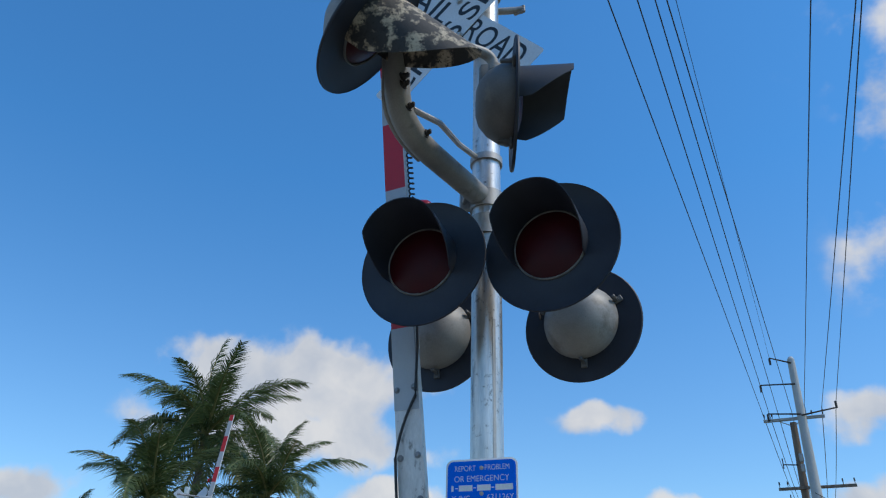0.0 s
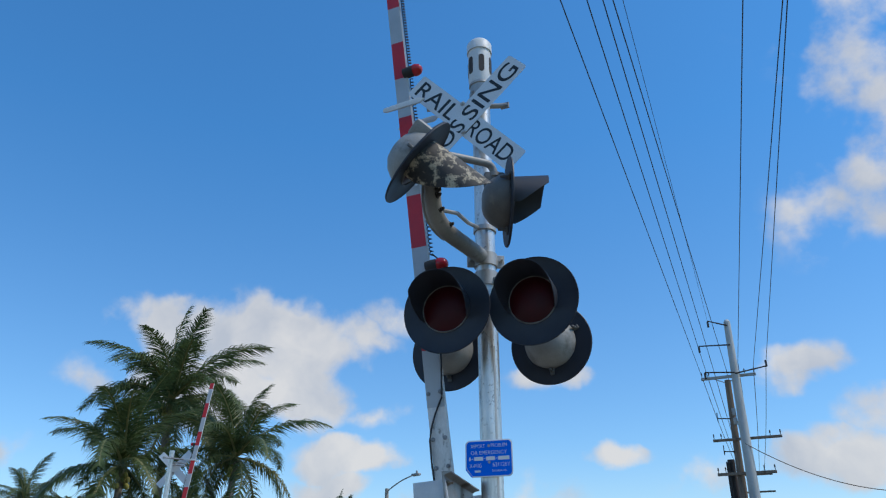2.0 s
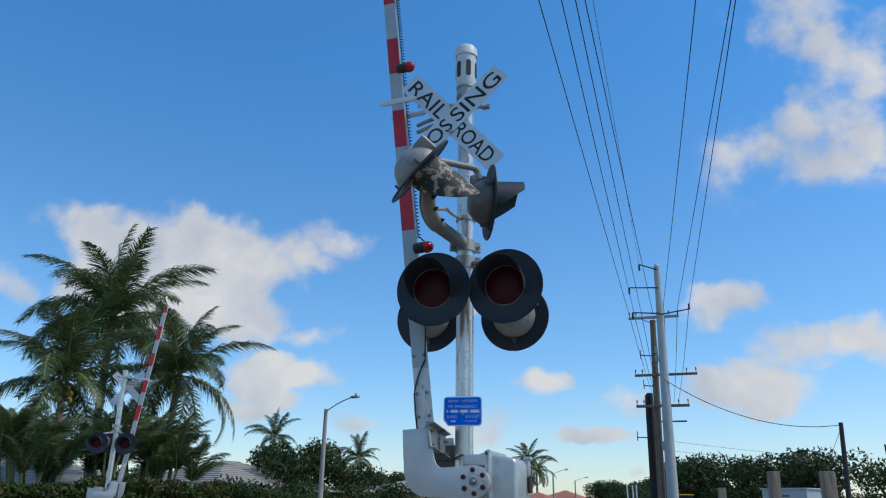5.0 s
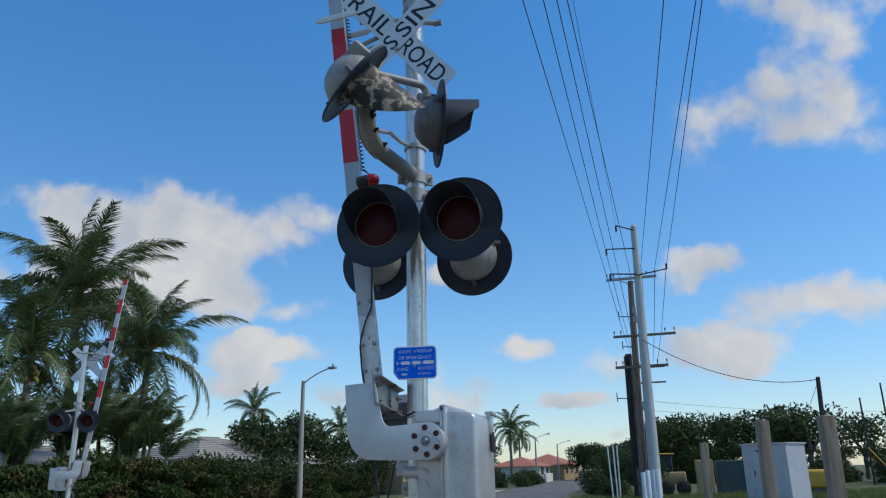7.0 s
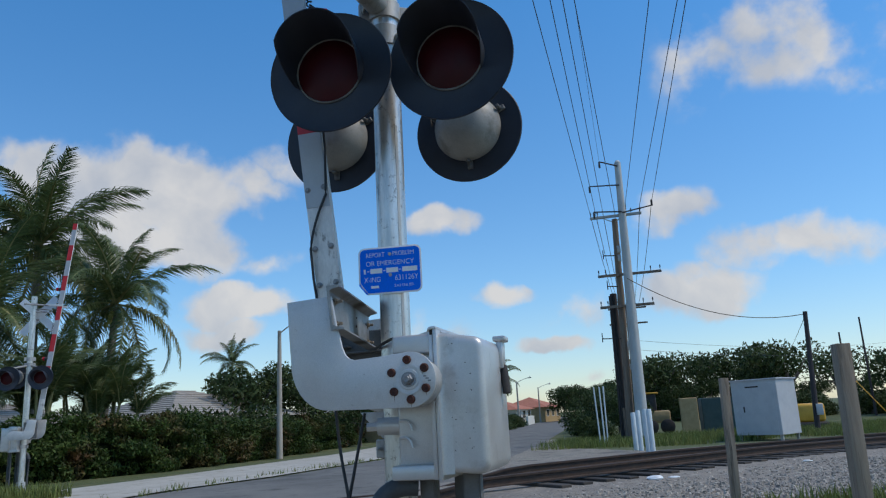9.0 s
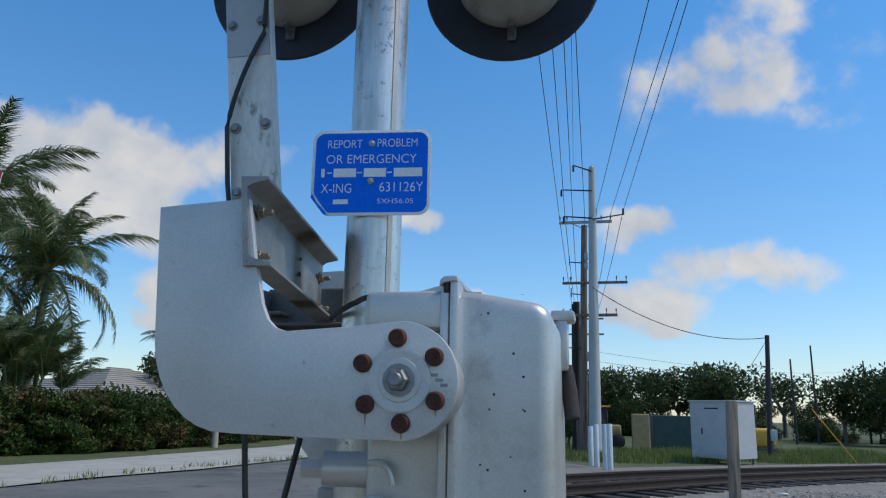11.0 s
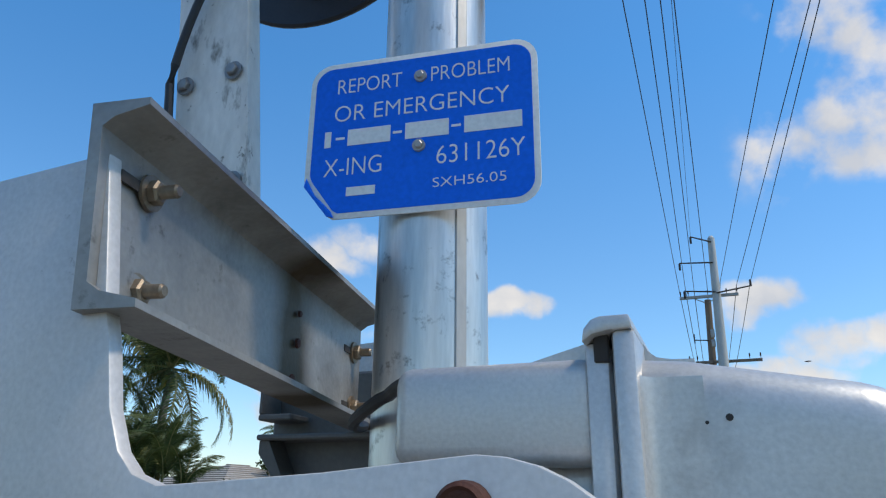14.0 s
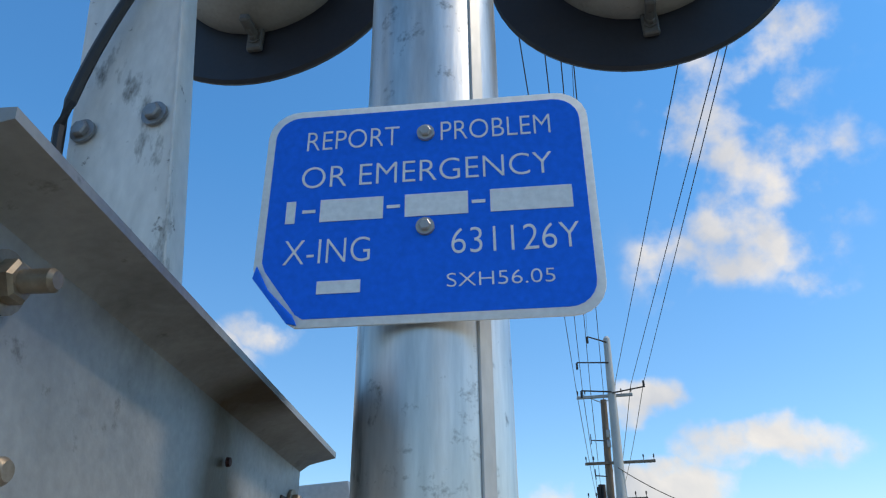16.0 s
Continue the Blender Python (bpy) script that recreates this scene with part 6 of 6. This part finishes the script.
street_lamp(-16.0, 32.75, 6.05, (-14.2, 32.1, 6.5), "weathered tan concrete street lamp with a curved arm")
street_lamp(-16.2, 95, 5.6, (-14.5, 94.5, 6.0), "distant street lamp beside the road")
street_lamp(-17.4, 120, 5.6, (-15.5, 119, 6.0), "distant street lamp beside the road")


# ---- by the railway ----
def make_cabinet():
    cab = thing("signal_cabinet", "large grey metal signal cabinet on short legs", "cabinet", (4.75, 30.5, height(4.75, 30.5)))
    m = pose(4.75, 30.5, height(4.75, 30.5), 0, 0, -34)

    def piece(name, lo, hi, material, label="", bevel=0.01):
        bm = boxbm(lo, hi, bevel, 1)
        bm.transform(m)
        return part(name, bm, material, cab, label)
    piece("body", (-0.85, -0.7, 0.2), (0.85, 0.7, 2.1), M_CABINET, "grey painted steel body")
    piece("roof", (-0.9, -0.75, 2.1), (0.9, 0.75, 2.15), M_CABINET)
    door = piece("door", (-0.55, -0.715, 0.3), (0.75, -0.7, 2.0), M_CABINET, "flat grey door")
    piece("handle", (-0.45, -0.74, 1.0), (-0.40, -0.715, 1.2), M_DARKIRON)
    piece("vent", (-0.3, -0.722, 1.85), (0.2, -0.714, 1.90), M_DARKIRON)
    for x in (-0.75, 0.75):
        for y in (-0.6, 0.6):
            piece("leg", (x - 0.05, y - 0.05, -0.05), (x + 0.05, y + 0.05, 0.2), M_GALV)
    return cab


make_cabinet()
for x, y, h, lean, wide in ((1.8, 10.1, 1.84, 1.5, 0.088), (2.11, 5.9, 1.86, 1.2, 0.08), (2.31, 4.55, 1.80, 1.0, 0.075)):
    z = height(x, y)
    p = thing("fence_post", "weathered brown square timber fence post", "fence post", (x, y, z), "fence posts by the railway")
    bm = bmesh.new()
    add_box(bm, (wide, wide, h - z + 0.1), Matrix.Translation((x, y, (z - 0.1 + h) / 2)) @ pose(0, 0, 0, 0, lean, 12), 0.006, 2)
    part("post", bm, M_FENCEPOST, p)
for k, (x, y, h) in enumerate(((0.25, 25.6, 1.15), (0.42, 24.9, 1.2), (0.66, 23.4, 1.2), (0.78, 23.0, 1.2))):
    z = height(x, y)
    p = thing("marker_post", "pale grey plastic pipe bollard", "bollard", (x, y, z), "pipe bollards by the utility pole")
    bm = bmesh.new()
    lathe(bm, [(0.075, -0.05), (0.075, h - 0.03), (0.06, h), (0, h)], Matrix.Translation((x, y, z)), 18)
    part("pipe", bm, M_PVC, p)
for k, (x, y) in enumerate(((-1.35, 32.2), (-1.2, 32.5), (-1.05, 32.0))):
    z = height(x, y)
    bm = bmesh.new()
    tube(bm, [(x, y, z - 0.05), (x - 0.08 + 0.05 * k, y, z + 2.3)], 0.03, 8)
    tagged(part("marker_stake", bm, M_PVC), "thin pale marker stake in the grass", "stake", "marker stakes")


def block(name, lo, hi, material, label, category, yaw=0.0, bevel=0.03):
    c = [(a + b) / 2 for a, b in zip(lo, hi)]
    bm = bmesh.new()
    add_box(bm, [b - a for a, b in zip(lo, hi)], Matrix.Translation(c) @ pose(0, 0, 0, 0, 0, yaw), bevel, 1)
    return tagged(part(name, bm, material), label, category)


block("plywood_board", (2.1, 43.0, 0.05), (3.0, 43.3, 1.95), M_TAN, "upright tan plywood board", "board", 5)
block("storage_container", (3.2, 44.0, 0.05), (5.2, 45.5, 1.9), M_GREENBIN, "dark green storage container", "container", 4)


def make_loader():
    v = thing("track_machine", "parked orange and black railway maintenance machine", "machine", (0.4, 46, 0.1))
    part("body", boxbm((-0.8, 45, 0.7), (1.6, 46.6, 1.35), 0.1, 2), M_TAN, v, "orange-brown body")
    part("cab", boxbm((-0.2, 45.2, 1.35), (0.9, 46.3, 2.3), 0.08, 2), M_DARKIRON, v, "dark cab")
    part("roof", boxbm((-0.35, 45.1, 2.3), (1.05, 46.4, 2.38), 0.03, 1), M_YELLOW, v)
    for x in (-0.6, 0.5, 1.4):
        for y in (45.0, 46.6):
            bm = bmesh.new()
            lathe(bm, [(0, -0.12), (0.34, -0.12), (0.4, -0.08), (0.4, 0.08), (0.34, 0.12), (0, 0.12)], Matrix.Translation((x, y, 0.48)) @ axis_frame((0, 1, 0)), 20)
            part("wheel", bm, M_DARKIRON, v)
    d = thing("digger", "yellow digger parked behind the cabinet", "machine", (8.2, 42.5, 0.1))
    part("body", boxbm((7.3, 42, 0.45), (8.9, 43.4, 1.35), 0.15, 3), M_YELLOW, d, "yellow body")
    part("tracks", boxbm((7.2, 41.9, 0.08), (9.0, 43.5, 0.45), 0.12, 3), M_DARKIRON, d)
    bm = bmesh.new()
    tube(bm, [(7.4, 42.5, 1.2), (6.2, 42.5, 2.4), (5.6, 42.5, 1.3)], 0.13, 8)
    part("boom", bm, M_YELLOW, d)


make_loader()


def house(name, cx, cy, yaw, L, W, eave, ridge, wall, roof, label, windows=3, rows=0):
    z = height(cx, cy)
    h = thing(name, label, "house", (cx, cy, z), "houses along the road")
    m = pose(cx, cy, z, 0, 0, yaw)

    def piece(nm, bm, material, parent=h, lab="", flat=False):
        bm.transform(m)
        return part(nm, bm, material, parent, lab, flat)
    piece("wall", boxbm((-L / 2, -W / 2, -0.1), (L / 2, W / 2, eave)), wall)
    o = 0.5
    bm = bmesh.new()
    k = W / 2
    b = [bm.verts.new(v) for v in ((-L / 2 - o, -W / 2 - o, eave), (L / 2 + o, -W / 2 - o, eave), (L / 2 + o, W / 2 + o, eave), (-L / 2 - o, W / 2 + o, eave))]
    t = [bm.verts.new(v) for v in ((-L / 2 + k, 0, ridge), (L / 2 - k, 0, ridge))]
    for f in ((b[0], b[1], t[1], t[0]), (b[1], b[2], t[1]), (b[2], b[3], t[0], t[1]), (b[3], b[0], t[0]), (b[3], b[2], b[1], b[0])):
        bm.faces.new(f)
    rf = piece("roof", bm, roof, h, "", True)
    if rows:
        tile = mesh_of("tile_course", boxbm((-0.5, -0.02, -0.03), (0.5, 0.02, 0.03), 0.012, 1), roof)
        for side in (-1, 1):
            for r in range(rows):
                u = (r + 0.5) / rows
                y = side * (W / 2 + o) * (1 - u)
                zz = eave + (ridge - eave) * u + 0.02
                half = (L / 2 + o) - (k + o) * u
                shared("tile_course", tile, rf, m @ Matrix.Translation((0, y, zz)) @ Matrix.Diagonal((2 * half, 1, 1, 1)))
        for side in (-1, 1):
            for r in range(rows):
                u = (r + 0.5) / rows
                x = side * ((L / 2 + o) - (k + o) * u)
                zz = eave + (ridge - eave) * u + 0.02
                half = (W / 2 + o) * (1 - u)
                shared("tile_course", tile, rf, m @ Matrix.Translation((x, 0, zz)) @ pose(0, 0, 0, 0, 0, 90) @ Matrix.Diagonal((2 * half, 1, 1, 1)))
    for side in (-1, 1):
        for k in range(windows):
            x = -L / 2 + L * (k + 0.5) / windows
            w = piece("window", boxbm((x - 0.6, side * (W / 2) - 0.04, 0.9), (x + 0.6, side * (W / 2) + 0.04, 2.0)), M_WHITEPL)
            piece("pane", boxbm((x - 0.52, side * (W / 2 + 0.03) - 0.02, 0.98), (x + 0.52, side * (W / 2 + 0.03) + 0.02, 1.92)), M_GLASS, w)
    return h


house("house", -32.0, 29.5, 62, 11.5, 8.5, 2.1, 3.5, M_STUCCO, M_ROOFGREY, "low house with a grey tiled hip roof behind a hedge", 3, 14)
house("house", -38.5, 24.0, 62, 10, 8.5, 2.3, 4.2, M_STUCCO, M_ROOFGREY, "low house with a grey tiled hip roof behind palms", 3, 14)
house("house", -24.2, 37.0, 78, 9.5, 8.5, 2.1, 3.7, M_STUCCO, M_ROOFGREY, "low house with a pale tiled hip roof beside a tree", 3, 14)
house("house", -20.5, 58.0, 75, 9, 7, 2.3, 3.4, M_TAN, M_ROOFGREY, "tan bungalow beyond the hedge")
house("house", -20.0, 104.0, 80, 6, 6, 2.1, 3.4, M_STUCCO, M_ROOFRED, "pale house with a terracotta tiled roof")
house("house", -20.3, 128, 80, 8, 8, 2.4, 4.2, M_TAN, M_ROOFRED, "brown house with a terracotta roof")
house("house", -24.5, 76, 80, 8, 7, 2.4, 3.6, M_STUCCO, M_ROOFGREY, "distant pale bungalow by the road")
block("garden_wall", (-16.6, 98.0, 0.05), (-16.3, 112.0, 1.25), M_STUCCO, "white garden wall beside the road", "wall", 6)
block("timber_fence", (-18.0, 66.0, 0.05), (-15.0, 66.15, 1.6), M_FENCEPOST, "brown timber fence panel", "fence", -10)
for x, y, s in ((0.9, 13.9, 0.09), (1.2, 14.1, 0.06), (3.6, 16.6, 0.06)):
    bm = bmesh.new()
    bmesh.ops.create_icosphere(bm, subdivisions=2, radius=s, matrix=Matrix.Translation((x, y, height(x, y) + 0.03 + s * 0.3)) @ Matrix.Diagonal((1.6, 1, 0.45, 1)))
    for v in bm.verts:
        v.co += noise.noise_vector(v.co * 9) * s * 0.35
    tagged(part("litter_bag", bm, M_SIGNWHITE), "crumpled white plastic litter on the ballast", "litter", "litter")

# ---- the plan, drawn to a smaller unit, brought to metres ----
for ob in list(scene.objects):
    if ob.parent is None and ob.type in {"MESH", "EMPTY"}:
        ob.matrix_basis = Matrix.Scale(SCALE, 4) @ ob.matrix_basis
